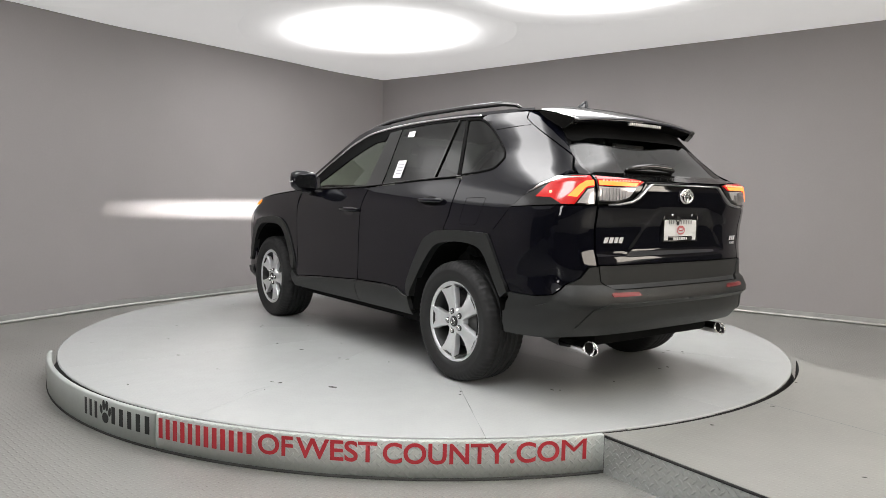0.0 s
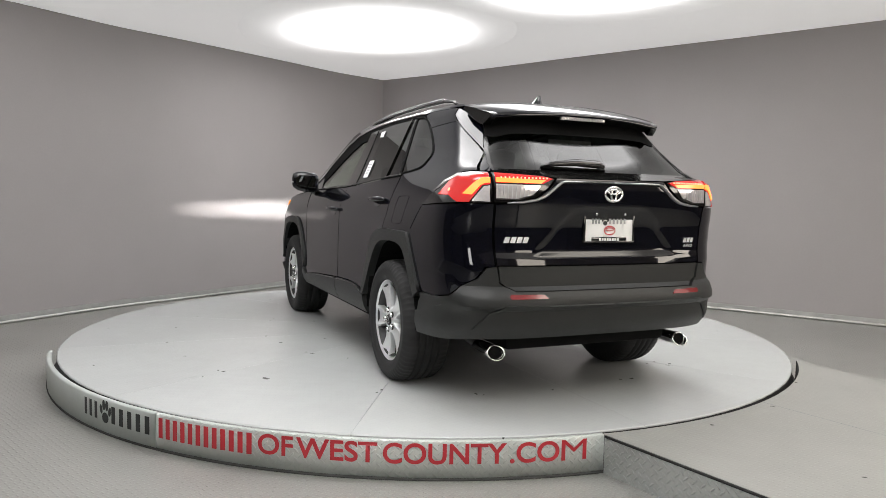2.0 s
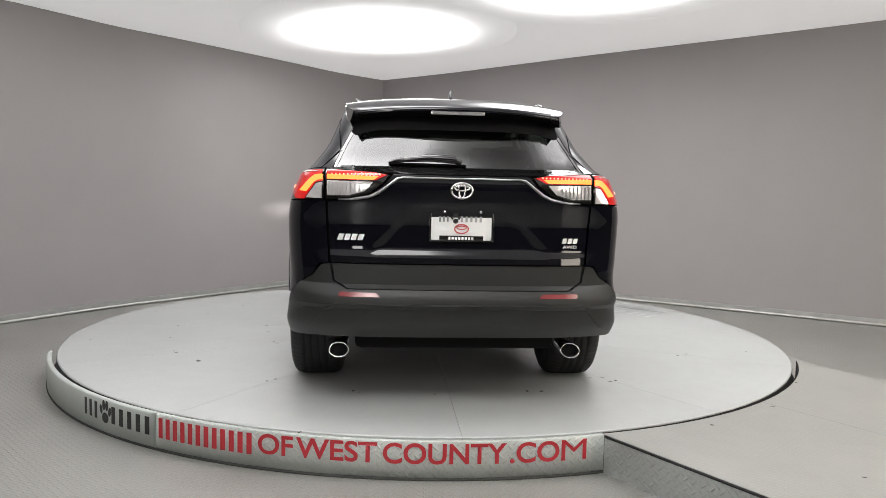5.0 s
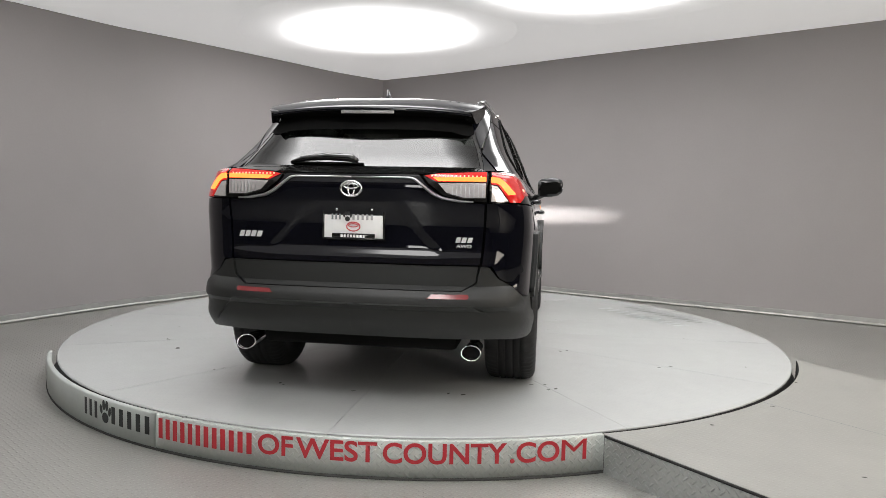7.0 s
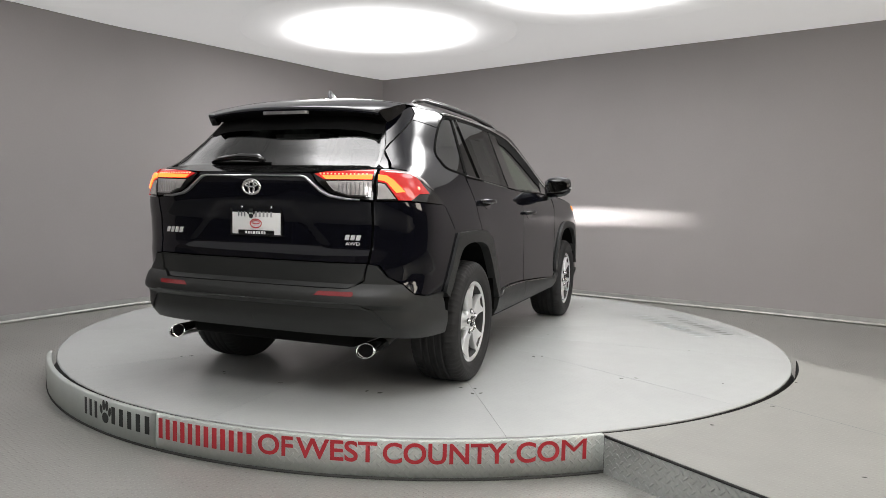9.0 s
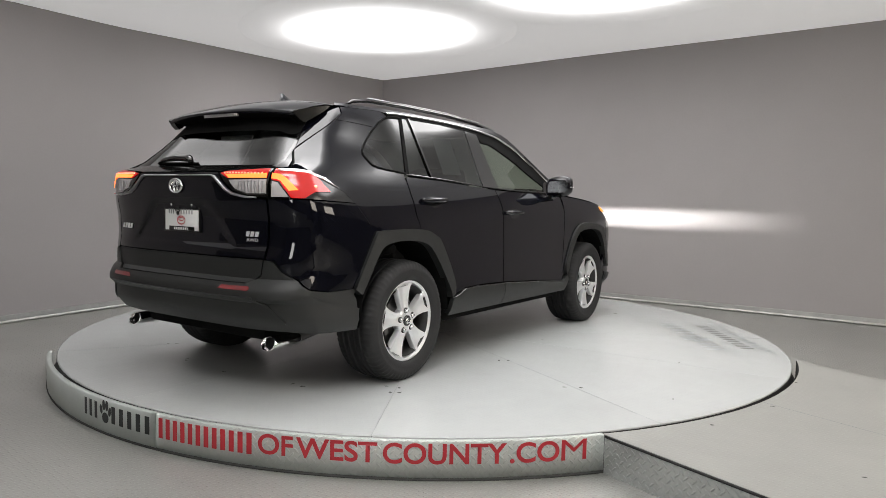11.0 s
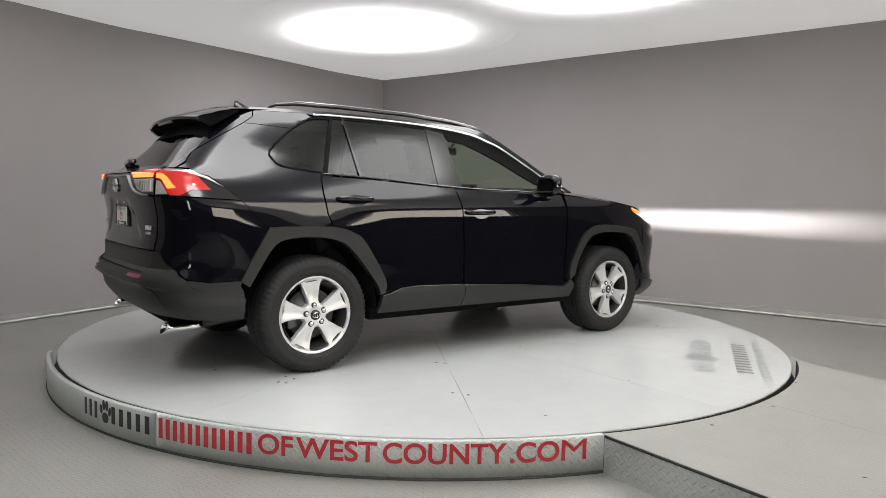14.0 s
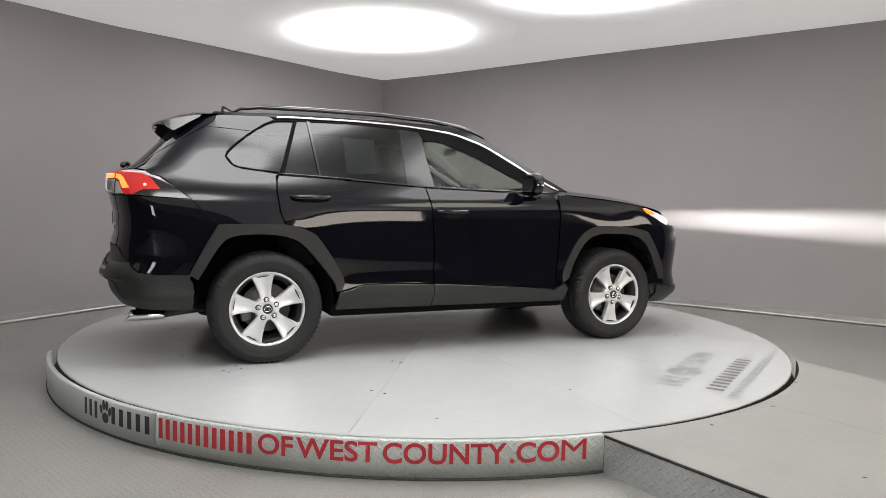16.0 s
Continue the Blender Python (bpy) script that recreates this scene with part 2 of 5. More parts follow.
def wall_sheet(name, line, z0, top, thick, material, label, kind="structure", inset=0.0):
    bm = bmesh.new()
    cols = []
    for i, (x, y) in enumerate(line):
        a, b = Vector(line[max(i - 1, 0)]), Vector(line[min(i + 1, len(line) - 1)])
        d = (b - a).normalized()
        n = Vector((-d.y, d.x))
        row = []
        for off in (-inset, thick):
            for z in (z0, top(x)):
                row.append(bm.verts.new((x + n.x * off, y + n.y * off, z)))
        cols.append(row)
    for p, q in zip(cols, cols[1:]):
        for a, b in ((0, 1), (1, 3), (3, 2), (2, 0)):
            bm.faces.new((p[a], q[a], q[b], p[b]))
    bm.faces.new((cols[0][0], cols[0][1], cols[0][3], cols[0][2]))
    bm.faces.new((cols[-1][0], cols[-1][2], cols[-1][3], cols[-1][1]))
    bmesh.ops.recalc_face_normals(bm, faces=bm.faces)
    return tagged(part(name, bm, material), label, "wall" if name.startswith("wall") else "trim", kind=kind)


LINE_L = spline(WALL_L, 5)
LINE_R = spline(WALL_R, 5)
wall_sheet("wall_west", LINE_L, 0, lambda x: ceil_z(x) + 0.02, 0.12, M_WALL, "plain grey-brown painted studio wall, bent to fit the camera view")
wall_sheet("wall_north", LINE_R, 0, lambda x: ceil_z(x) + 0.02, 0.12, M_WALL, "plain grey-brown painted studio wall")
# Unseen closing wall; its dark and buff tones are set for the car's reflections.
M_SOUTH = mat("unseen_dark_wall", (0.045, 0.042, 0.038), 0.7, vary=0.05, scale=1.0)
wall_sheet("wall_south", WALL_B, 0, lambda x: 1.75, 0.12, M_SOUTH, "plain unseen wall behind the camera, dark for the car reflections")
M_BUFF = mat("unseen_buff_wall", (0.2, 0.18, 0.155), 0.7, vary=0.05, scale=1.0)
wall_sheet("wall_south_upper", WALL_B, 1.75, lambda x: ceil_z(x) + 0.02, 0.12, M_BUFF, "plain unseen upper wall behind the camera, buff for the car reflections")
M_PANE = mat("daylight_pane", (0.8, 0.8, 0.8), 0.4, vary=0, emit=(1.0, 0.99, 0.97), strength=9.0)


M_PANE_WARM = mat("warm_glow_pane", (0.8, 0.8, 0.8), 0.4, vary=0, emit=(1.0, 0.9, 0.78), strength=6.5)


def glow_pane(name, x, y, turn, material, half, z0, z1, label):
    """An unseen glowing pane in a frame, added for bright reflections in the car."""
    win = tagged(new(name), label, "window", kind="structure")
    bm = bmesh.new()
    box(bm, -half, half, -0.02, 0.0, z0, z1)
    part("pane", bm, material, win, flat=True)
    bm = bmesh.new()
    w, e = half + 0.002, half + 0.06
    for x0, x1, b0, b1 in ((-e, -w, z0 - 0.06, z1 + 0.06), (w, e, z0 - 0.06, z1 + 0.06), (-w, w, z0 - 0.06, z0 - 0.002), (-w, w, z1 + 0.002, z1 + 0.06)):
        box(bm, x0, x1, -0.03, 0.03, b0, b1)
    part("window_frame", bm, M_FRAME, win)
    win.matrix_basis = pose(x, y, 0, 0, 0, turn)


# Out of view; size and place follow the bright shapes reflected in the paint.
glow_pane("window_1", -1.9, -8.9, 0, M_PANE, 0.32, 0.75, 2.1, "tall unseen glowing pane behind the camera, added for reflections")
glow_pane("window_2", 5.25, -7.70, 43.9, M_PANE_WARM, 0.9, 1.4, 2.9, "wide warm unseen glowing pane behind the camera, added for reflections")
glow_pane("window_3", 6.93, -3.2, 82.5, M_PANE_WARM, 1.1, 1.75, 2.75, "wide warm unseen glowing pane high in the side wall, added for reflections")


def trim_strip(name, line):
    wall_sheet(name, line, 0.0, lambda x: 0.075, -0.002, M_TRIM, "narrow metal tread-plate skirting along the wall foot", inset=0.016)
    bm = bmesh.new()
    tube(bm, [(x - 0.0, y - 0.0, 0.018) for x, y in [tuple(Vector(line[i]) - 0.035 * Vector((-(Vector(line[min(i + 1, len(line) - 1)]) - Vector(line[max(i - 1, 0)])).normalized().y, (Vector(line[min(i + 1, len(line) - 1)]) - Vector(line[max(i - 1, 0)])).normalized().x))) for i in range(len(line))]], 0.013, 8)
    tagged(part(name + "_bead", bm, M_BEAD), "bright rounded metal bead at the wall foot", "trim", kind="structure")


trim_strip("baseboard_west", LINE_L)
trim_strip("baseboard_north", LINE_R)

bm = bmesh.new()
bmesh.ops.create_grid(bm, x_segments=2, y_segments=2, size=10)
for q in bm.verts:
    q.co.y -= 1.5
tagged(part("floor", bm, M_FLOOR, flat=True), "light grey metal tread-plate floor", "floor", kind="structure")

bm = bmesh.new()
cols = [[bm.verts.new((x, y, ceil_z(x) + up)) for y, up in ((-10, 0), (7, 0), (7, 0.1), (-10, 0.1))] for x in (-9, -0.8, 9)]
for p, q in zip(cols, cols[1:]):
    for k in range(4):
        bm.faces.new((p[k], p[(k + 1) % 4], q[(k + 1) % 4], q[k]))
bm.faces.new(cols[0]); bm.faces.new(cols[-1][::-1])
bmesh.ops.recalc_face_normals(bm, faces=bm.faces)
tagged(part("ceiling", bm, M_CEIL, flat=True), "white studio ceiling with an even glow added", "ceiling", kind="structure")


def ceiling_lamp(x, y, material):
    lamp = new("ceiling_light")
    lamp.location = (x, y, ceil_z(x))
    tagged(lamp, "large round white luminous ceiling light with a soft halo", "light", group="round ceiling lights")
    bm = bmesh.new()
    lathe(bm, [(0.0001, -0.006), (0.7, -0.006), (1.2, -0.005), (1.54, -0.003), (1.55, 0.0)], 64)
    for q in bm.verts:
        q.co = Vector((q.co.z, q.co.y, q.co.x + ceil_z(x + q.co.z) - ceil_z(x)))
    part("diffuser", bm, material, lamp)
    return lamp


# First two are in view; the rest are unseen, added for reflections and fill.
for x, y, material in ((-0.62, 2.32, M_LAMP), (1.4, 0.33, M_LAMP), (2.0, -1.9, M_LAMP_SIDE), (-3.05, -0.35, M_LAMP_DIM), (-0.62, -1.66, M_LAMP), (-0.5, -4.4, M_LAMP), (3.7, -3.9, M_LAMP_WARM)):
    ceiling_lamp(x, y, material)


# ---- turntable, its kerb and the platform ----
def bend(x, z, r=2.803, a0=0.0):
    """A point of the kerb's face: metres along it from the angle a0 (degrees from the side towards the camera), height z."""
    a = radians(a0) + x / r
    return Vector((r * math.sin(a), -r * math.cos(a), z))


def arc_wall(name, a0, a1, r0, r1, z0, z1, material, parent=None, label="", step=1.5):
    bm = bmesh.new()
    uvl = bm.loops.layers.uv.new("UVMap")
    n = max(2, int(abs(a1 - a0) / step))
    cols = []
    for i in range(n + 1):
        a = radians(a0 + (a1 - a0) * i / n)
        cols.append([bm.verts.new((r * math.sin(a), -r * math.cos(a), z)) for r, z in ((r1, z0), (r1, z1 - 0.006), (r1 - 0.005, z1), (r0, z1), (r0, z0))])
    for i in range(n):
        p, q = cols[i], cols[i + 1]
        for k in range(5):
            f = bm.faces.new((p[k], q[k], q[(k + 1) % 5], p[(k + 1) % 5]))
            for lo in f.loops:
                aa = a0 + (a1 - a0) * (i if lo.vert in p else i + 1) / n
                lo[uvl].uv = (radians(aa) * r1, lo.vert.co.z + (r1 - Vector((lo.vert.co.x, lo.vert.co.y)).length))
    bm.faces.new(cols[0][::-1]); bm.faces.new(cols[-1])
    return part(name, bm, material, parent, label)


def text_mesh(word, height, width, bold=0.0, depth=0.0):
    """A flat mesh of a word, scaled to that height of its capitals and that width, in the xy plane from the origin."""
    cu = bpy.data.curves.new("word", "FONT")
    cu.body, cu.size, cu.offset, cu.extrude = word, 1.0, bold, depth
    ob = new("word", cu)
    bpy.context.view_layer.update()
    me = bpy.data.meshes.new_from_object(ob.evaluated_get(bpy.context.evaluated_depsgraph_get()))
    bpy.data.objects.remove(ob)
    bm = bmesh.new()
    bm.from_mesh(me)
    xs, ys = [q.co.x for q in bm.verts], [q.co.y for q in bm.verts]
    x0, y0, sx, sy = min(xs), min(ys), width / (max(xs) - min(xs)), height / (max(ys) - min(ys))
    for q in bm.verts:
        q.co = Vector(((q.co.x - x0) * sx, (q.co.y - y0) * sy, q.co.z))
    bmesh.ops.triangulate(bm, faces=bm.faces)
    return bm


def bars(bm, x0, x1, z0, z1, n, gap=0.18):
    """n upright bars side by side."""
    w = (x1 - x0) / n
    for i in range(n):
        a, b = x0 + i * w, x0 + (i + 1 - gap) * w
        vs = [bm.verts.new((x, z, 0)) for x, z in ((a, z0), (b, z0), (b, z1), (a, z1))]
        bm.faces.new(vs)


def paw(bm, cx, cz, s):
    """Four toes and a pad."""
    for ox, oz, rx, rz, tilt in ((-0.38, 0.16, 0.13, 0.24, 0.25), (-0.13, 0.4, 0.14, 0.27, 0.08), (0.15, 0.4, 0.14, 0.27, -0.08), (0.4, 0.14, 0.13, 0.24, -0.25), (0.0, -0.22, 0.3, 0.27, 0)):
        vs = []
        for k in range(14):
            a = k * 2 * math.pi / 14
            x, z = rx * math.cos(a), rz * math.sin(a)
            vs.append(bm.verts.new((cx + s * (ox + x * math.cos(tilt) - z * math.sin(tilt)), cz + s * (oz + x * math.sin(tilt) + z * math.cos(tilt)), 0)))
        bm.faces.new(vs)


def on_kerb(name, bm, material, parent, a0, z0, label=""):
    bmesh.ops.subdivide_edges(bm, edges=[e for e in bm.edges if e.calc_length() > 0.05], cuts=2)
    for q in bm.verts:
        q.co = bend(q.co.x, q.co.y + z0, 2.8035, a0)
    return part(name, bm, material, parent, label, flat=True)


kerb = tagged(new("turntable_kerb"), "curved metal kerb round the turntable with red and black lettering", "kerb")
arc_wall("tread_plate_face", -28.2, 17.2, 2.775, 2.80, 0.0, DECK + 0.001, M_SKIRT, kerb, "grey painted tread-plate face")
M_SMOOTH = mat("smooth_grey_plate", (0.48, 0.51, 0.49), 0.4, 0.1, vary=0.08, scale=4)
arc_wall("smooth_face", -66, -28.25, 2.775, 2.803, 0.0, DECK + 0.002, M_SMOOTH, kerb, "smooth grey metal face")
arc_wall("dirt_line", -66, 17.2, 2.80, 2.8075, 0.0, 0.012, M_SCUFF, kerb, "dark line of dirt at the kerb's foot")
arc_wall("inner_ring", -170, 170, 2.70, 2.7835, 0.0, 0.05, M_GAP, kerb)
bm = bmesh.new()
bars(bm, 0.0, 0.565, 0.0, 0.1, 12, 0.42)
on_kerb("red_bars", bm, M_RED, kerb, -27.8, 0.066, "red vinyl bars of letter size")
for word, a0, a1 in (("OF", -16.0, -12.45), ("WEST", -12.15, -4.45), ("COUNTY", -3.95, 7.45), (".CO", 7.75, 12.55), ("M", 12.75, 15.3)):
    on_kerb("lettering", text_mesh(word, 0.096, radians(a1 - a0) * 2.803, 0.0 if word == "M" else 0.02), M_RED, kerb, a0, 0.075, "red vinyl capital letters")
bm = bmesh.new()
bars(bm, 0.0, 0.17, 0.0, 0.09, 3, 0.5)
bars(bm, 0.28, 0.62, 0.0, 0.09, 5, 0.5)
on_kerb("black_bars", bm, M_INK, kerb, -41.1, 0.068, "thin black vinyl bars of letter size")
bm = bmesh.new()
paw(bm, 0.222, 0.04, 0.105)
on_kerb("paw_mark", bm, M_INK, kerb, -41.1, 0.07, "black animal paw mark")

turntable = tagged(new("turntable"), "round white painted vehicle turntable with scuffs and worn lettering", "turntable")
R_DECK = 2.745


def wedge_mesh():
    bm = bmesh.new()
    gap = 0.0008
    rad = [0.25, 1.0, 1.8, R_DECK - 0.006, R_DECK]
    top = []
    for r in rad:
        n = 10
        top.append([bm.verts.new((r * math.cos(a), r * math.sin(a), DECK if r < R_DECK else DECK - 0.005)) for a in [radians(30) * i / n + (gap / r) * (1 - 2 * i / n) for i in range(n + 1)]])
    for p, q in zip(top, top[1:]):
        for i in range(10):
            bm.faces.new((p[i], q[i], q[i + 1], p[i + 1]))
    es = [e for e in bm.edges if len(e.link_faces) == 1]
    r = bmesh.ops.extrude_edge_only(bm, edges=es)
    for q in r["geom"]:
        if isinstance(q, bmesh.types.BMVert):
            q.co.z = DECK - 0.06
    me = bpy.data.meshes.new("deck_panel")
    smooth(bm)
    bm.to_mesh(me); bm.free()
    me.materials.append(M_DECK)
    return me


wedge = wedge_mesh()
for k in range(12):
    ob = new("deck_panel", wedge)
    ob.parent = turntable
    ob.rotation_euler.z = radians(30 * k)
bm = bmesh.new()
r = bmesh.ops.create_circle(bm, cap_ends=True, radius=0.247, segments=32)
for q in bm.verts:
    q.co.z = DECK
part("centre_plate", bm, M_DECK, turntable)
bm = bmesh.new()
bmesh.ops.create_cone(bm, cap_ends=True, segments=96, radius1=R_DECK - 0.03, radius2=R_DECK - 0.03, depth=0.08, matrix=Matrix.Translation((0, 0, 0.08)))
part("sub_frame", bm, M_GAP, turntable)
# Black band over the deck's side, standing for the shade in the gap.
arc_wall("deck_rim", -180, 180, R_DECK - 0.01, R_DECK + 0.001, 0.06, DECK - 0.006, M_GAP, turntable, "black band on the deck edge, added to keep the gap dark")


def on_deck(name, bm, material, x, y, turn, label=""):
    """Lays a flat mesh on the deck."""
    m = pose(x, y, DECK + 0.0012, 0, 0, turn)
    for q in bm.verts:
        q.co = m @ q.co
    return part(name, bm, material, turntable, label, flat=True)


for x0, x1, n in ((0.0, 0.30, 3), (0.52, 1.15, 5)):
    bm = bmesh.new()
    bars(bm, x0, x1, 0.0, 0.155, n, 0.56)
    on_deck("worn_bars", bm, M_GREYINK, 2.24, 0.69, 125, "worn grey bars of letter size")
bm = bmesh.new()
paw(bm, 0.41, 0.06, 0.2)
on_deck("worn_paw_mark", bm, M_GREYINK, 2.24, 0.69, 125, "worn grey animal paw mark")
bm = bmesh.new()
bars(bm, 0.0, 1.02, 0.0, 0.1, 12, 0.55)
on_deck("number_bars", bm, M_DARKINK, 2.395, 0.865, 124, "worn dark grey bars of figure size")
bm = bmesh.new()
bars(bm, 0.0, 1.29, 0.0, 0.062, 22, 0.6)
on_deck("address_bars", bm, M_GREYINK, 2.555, 0.81, 123.6, "worn grey bars of small letter size")


def scuff(x, y, size, seed):
    """A small ragged dark chip of paint."""
    rnd = random.Random(seed)
    bm = bmesh.new()
    n = 9
    vs = []
    for i in range(n):
        a = i * 2 * math.pi / n
        rr = size * rnd.uniform(0.35, 1.0)
        vs.append(bm.verts.new((rr * math.cos(a) * 1.6, rr * math.sin(a), 0)))
    bm.faces.new(vs)
    on_deck("scuff", bm, M_SCUFF, x, y, rnd.uniform(0, 180))


SCUFFS = [(-1.56, -1.26, 2.2), (-1.77, -1.01, 1.4), (-1.80, -0.97, 0.9), (-1.75, 1.08, 1), (-1.96, 0.58, 1), (-2.05, 0.0, 1), (-1.96, -0.51, 0.8), (-0.97, 1.94, 1.4),
          (-1.15, 0.76, 1.2), (-1.19, 0.70, 1), (-1.34, 0.02, 1.2), (-1.28, -0.26, 1.3), (-0.84, 0.55, 1), (-0.94, -0.21, 0.9), (-1.18, -0.63, 1), (-1.15, -0.69, 1.2),
          (-0.96, -0.9, 0.9), (-0.53, -1.97, 1.1), (-0.50, -2.0, 0.8), (-0.74, -2.67, 1), (0.53, -1.98, 1.2), (1.04, -1.74, 1.2), (-0.08, -2.04, 1), (0.45, -1.98, 1.1), (1.0, -1.77, 1.3),
          (0.96, 1.79, 1.6), (0.43, 2.03, 1.2), (0.99, 0.13, 0.8), (1.06, 0.66, 0.8), (2.07, 0.03, 0.8), (-1.0, -1.72, 1.2), (-1.04, -1.76, 1.2), (1.13, -0.66, 1.2), (1.08, -0.70, 1.2),
          (1.72, -1.05, 1), (1.80, -1.0, 1), (0.98, -1.66, 1), (0.9, -1.68, 1), (-1.9, -1.1, 0.7), (0.4, 2.5, 0.9), (-0.6, 2.45, 0.9), (2.3, -0.9, 0.8), (-2.45, 0.7, 0.8), (-2.5, -0.6, 0.8)]
for i, (x, y, k) in enumerate(SCUFFS):
    scuff(x, y, 0.011 * k, i)


def scratch(pts, width):
    bm = bmesh.new()
    pts = spline(pts, 5)
    prev = None
    for i, (x, y) in enumerate(pts):
        a, b = Vector(pts[max(i - 1, 0)]), Vector(pts[min(i + 1, len(pts) - 1)])
        d = (b - a).normalized()
        w = width * (0.4 + 0.6 * random.random())
        cur = (bm.verts.new((x - d.y * w, y + d.x * w, 0)), bm.verts.new((x + d.y * w, y - d.x * w, 0)))
        if prev:
            bm.faces.new((prev[0], cur[0], cur[1], prev[1]))
        prev = cur
    on_deck("scratch", bm, M_GREYINK, 0, 0, 0)


scratch([(-1.17, 0.70), (-1.28, 0.5), (-1.27, 0.35), (-1.34, 0.05)], 0.004)
scratch([(-2.04, -1.15), (-1.98, -1.1), (-1.85, -1.05)], 0.003)
scratch([(1.02, 0.5), (1.1, 0.2), (1.06, 0.0)], 0.004)
scratch([(-0.86, -1.49), (-1.1, -1.9), (-1.35, -2.34)], 0.002)
scratch([(1.13, -0.655), (1.72, -0.99), (2.35, -1.36)], 0.002)

# platform flush with the deck
platform = tagged(new("platform"), "white painted drive-on platform with tread-plate sides, flush with the turntable", "platform")
bm = bmesh.new()
A, B = Vector((0.83, -2.685)), Vector((2.57, -1.03))
da, db = Vector((0.55, -0.835)), Vector((0.46, -0.888))
a0, a1 = math.degrees(math.atan2(A.x, -A.y)), math.degrees(math.atan2(B.x, -B.y))
ring = [Vector((2.785 * math.sin(radians(a0 + (a1 - a0) * i / 40)), -2.785 * math.cos(radians(a0 + (a1 - a0) * i / 40)))) for i in range(41)]
outline = ring + [B + db * 5.5, A + da * 5.5]
top = [bm.verts.new((q.x, q.y, DECK)) for q in outline]
low = [bm.verts.new((q.x, q.y, DECK - 0.005)) for q in outline]
bm.faces.new(top)
for i in range(len(top)):
    j = (i + 1) % len(top)
    bm.faces.new((top[i], low[i], low[j], top[j]))
part("deck_plate", bm, M_RAMP, platform, "white painted sheet", flat=True)


def straight_face(name, p, q, z0, z1, out):
    bm = bmesh.new()
    uvl = bm.loops.layers.uv.new("UVMap")
    d = (q - p)
    n = Vector((d.y, -d.x)).normalized() * out
    vs = [bm.verts.new((c.x + n.x * o, c.y + n.y * o, z)) for o in (0.0, -0.02) for c in (p, q) for z in (z0, z1)]
    for idx in ((0, 2, 3, 1), (4, 5, 7, 6), (1, 3, 7, 5), (0, 1, 5, 4), (2, 6, 7, 3)):
        f = bm.faces.new([vs[k] for k in idx])
        for lo in f.loops:
            lo[uvl].uv = ((Vector((lo.vert.co.x, lo.vert.co.y)) - p).length, lo.vert.co.z)
    return part(name, bm, M_PLATE, platform, "bright tread-plate side", flat=True)


nl = Vector((da.y, -da.x)).normalized()
straight_face("tread_plate_side", A + nl * 0.004, A + da * 5.5 + nl * 0.004, 0.0, DECK - 0.012, 1)
straight_face("tread_plate_side", B + db * 0.06 - Vector((db.y, -db.x)) * 0.004, B + db * 5.5, 0.0, DECK - 0.012, -1)
# Black ring added along the platform's edge so the gap reads as shaded.
arc_wall("gap_lining", a0 + 0.4, a1 + 0.5, 2.784, 2.81, 0.0, DECK - 0.006, M_GAP, platform, "black lining, added to keep the gap dark")
bm = bmesh.new()
for p, d in ((A, da),):
    tube(bm, [(p.x, p.y, DECK - 0.006), (p.x + d.x * 5.5, p.y + d.y * 5.5, DECK - 0.006)], 0.006, 6)
part("rubber_edge", bm, M_GAP, platform)
for i, (x, y, s) in enumerate([(1.76, -3.15, 0.010), (2.26, -1.66, 0.01), (1.4, -2.51, 0.01), (1.86, -2.17, 0.012), (2.55, -2.3, 0.006)]):
    rnd = random.Random(90 + i)
    bm = bmesh.new()
    bm.faces.new([bm.verts.new((x + s * rnd.uniform(0.4, 1) * math.cos(a * 0.785) * 1.5, y + s * rnd.uniform(0.4, 1) * math.sin(a * 0.785), DECK + 0.0012)) for a in range(8)])
    part("scuff", bm, M_SCUFF, platform, flat=True)
bm = bmesh.new()
bm.faces.new([bm.verts.new((x, y, DECK + 0.0012)) for x, y in ((1.845, -2.10), (1.85, -2.098), (2.255, -2.74), (2.25, -2.742))])
part("seam", bm, M_GREYINK, platform, flat=True)


# ---- the car ----
N_F, C_F = 2.4, 0.55
REAR = [(0.30, -2.10), (0.38, -2.215), (0.45, -2.27), (0.54, -2.292), (0.558, -2.33), (0.575, -2.328), (0.618, -2.308), (0.632, -2.30), (0.642, -2.27), (0.752, -2.270), (0.80, -2.262), (0.814, -2.255), (0.832, -2.253), (0.95, -2.254), (1.05, -2.275), (1.14, -2.285), (1.195, -2.277), (1.216, -2.245), (1.234, -2.163), (1.41, -1.99), (1.56, -1.85), (1.62, -1.79), (1.68, -1.74)]
FRONT = [(0.28, 2.20), (0.35, 2.27), (0.5, 2.24), (0.75, 2.27), (0.87, 2.25), (0.95, 2.17), (1.0, 2.10), (1.15, 1.95)]
WIDTH = [(0.28, 0.83), (0.36, 0.885), (0.44, 0.902), (0.49, 0.891), (0.55, 0.887), (0.70, 0.887), (0.85, 0.886), (0.95, 0.884), (1.0, 0.880), (1.05, 0.870), (1.10, 0.852), (1.17, 0.817), (1.22, 0.79), (1.58, 0.64), (1.62, 0.60), (1.66, 0.54)]


def rear_c(z):
    """How far forward the tail's corner reaches at that height."""
    return curve_line([(0.3, 0.40), (0.60, 0.43), (0.80, 0.42), (1.15, 0.40), (1.24, 0.36), (1.6, 0.34)], z)


def rear_n(z):
    """How square the tail's corner is at that height."""
    return curve_line([(0.60, 3.7), (0.80, 3.7), (1.15, 3.6), (1.24, 3.9), (1.4, 3.6)], z)


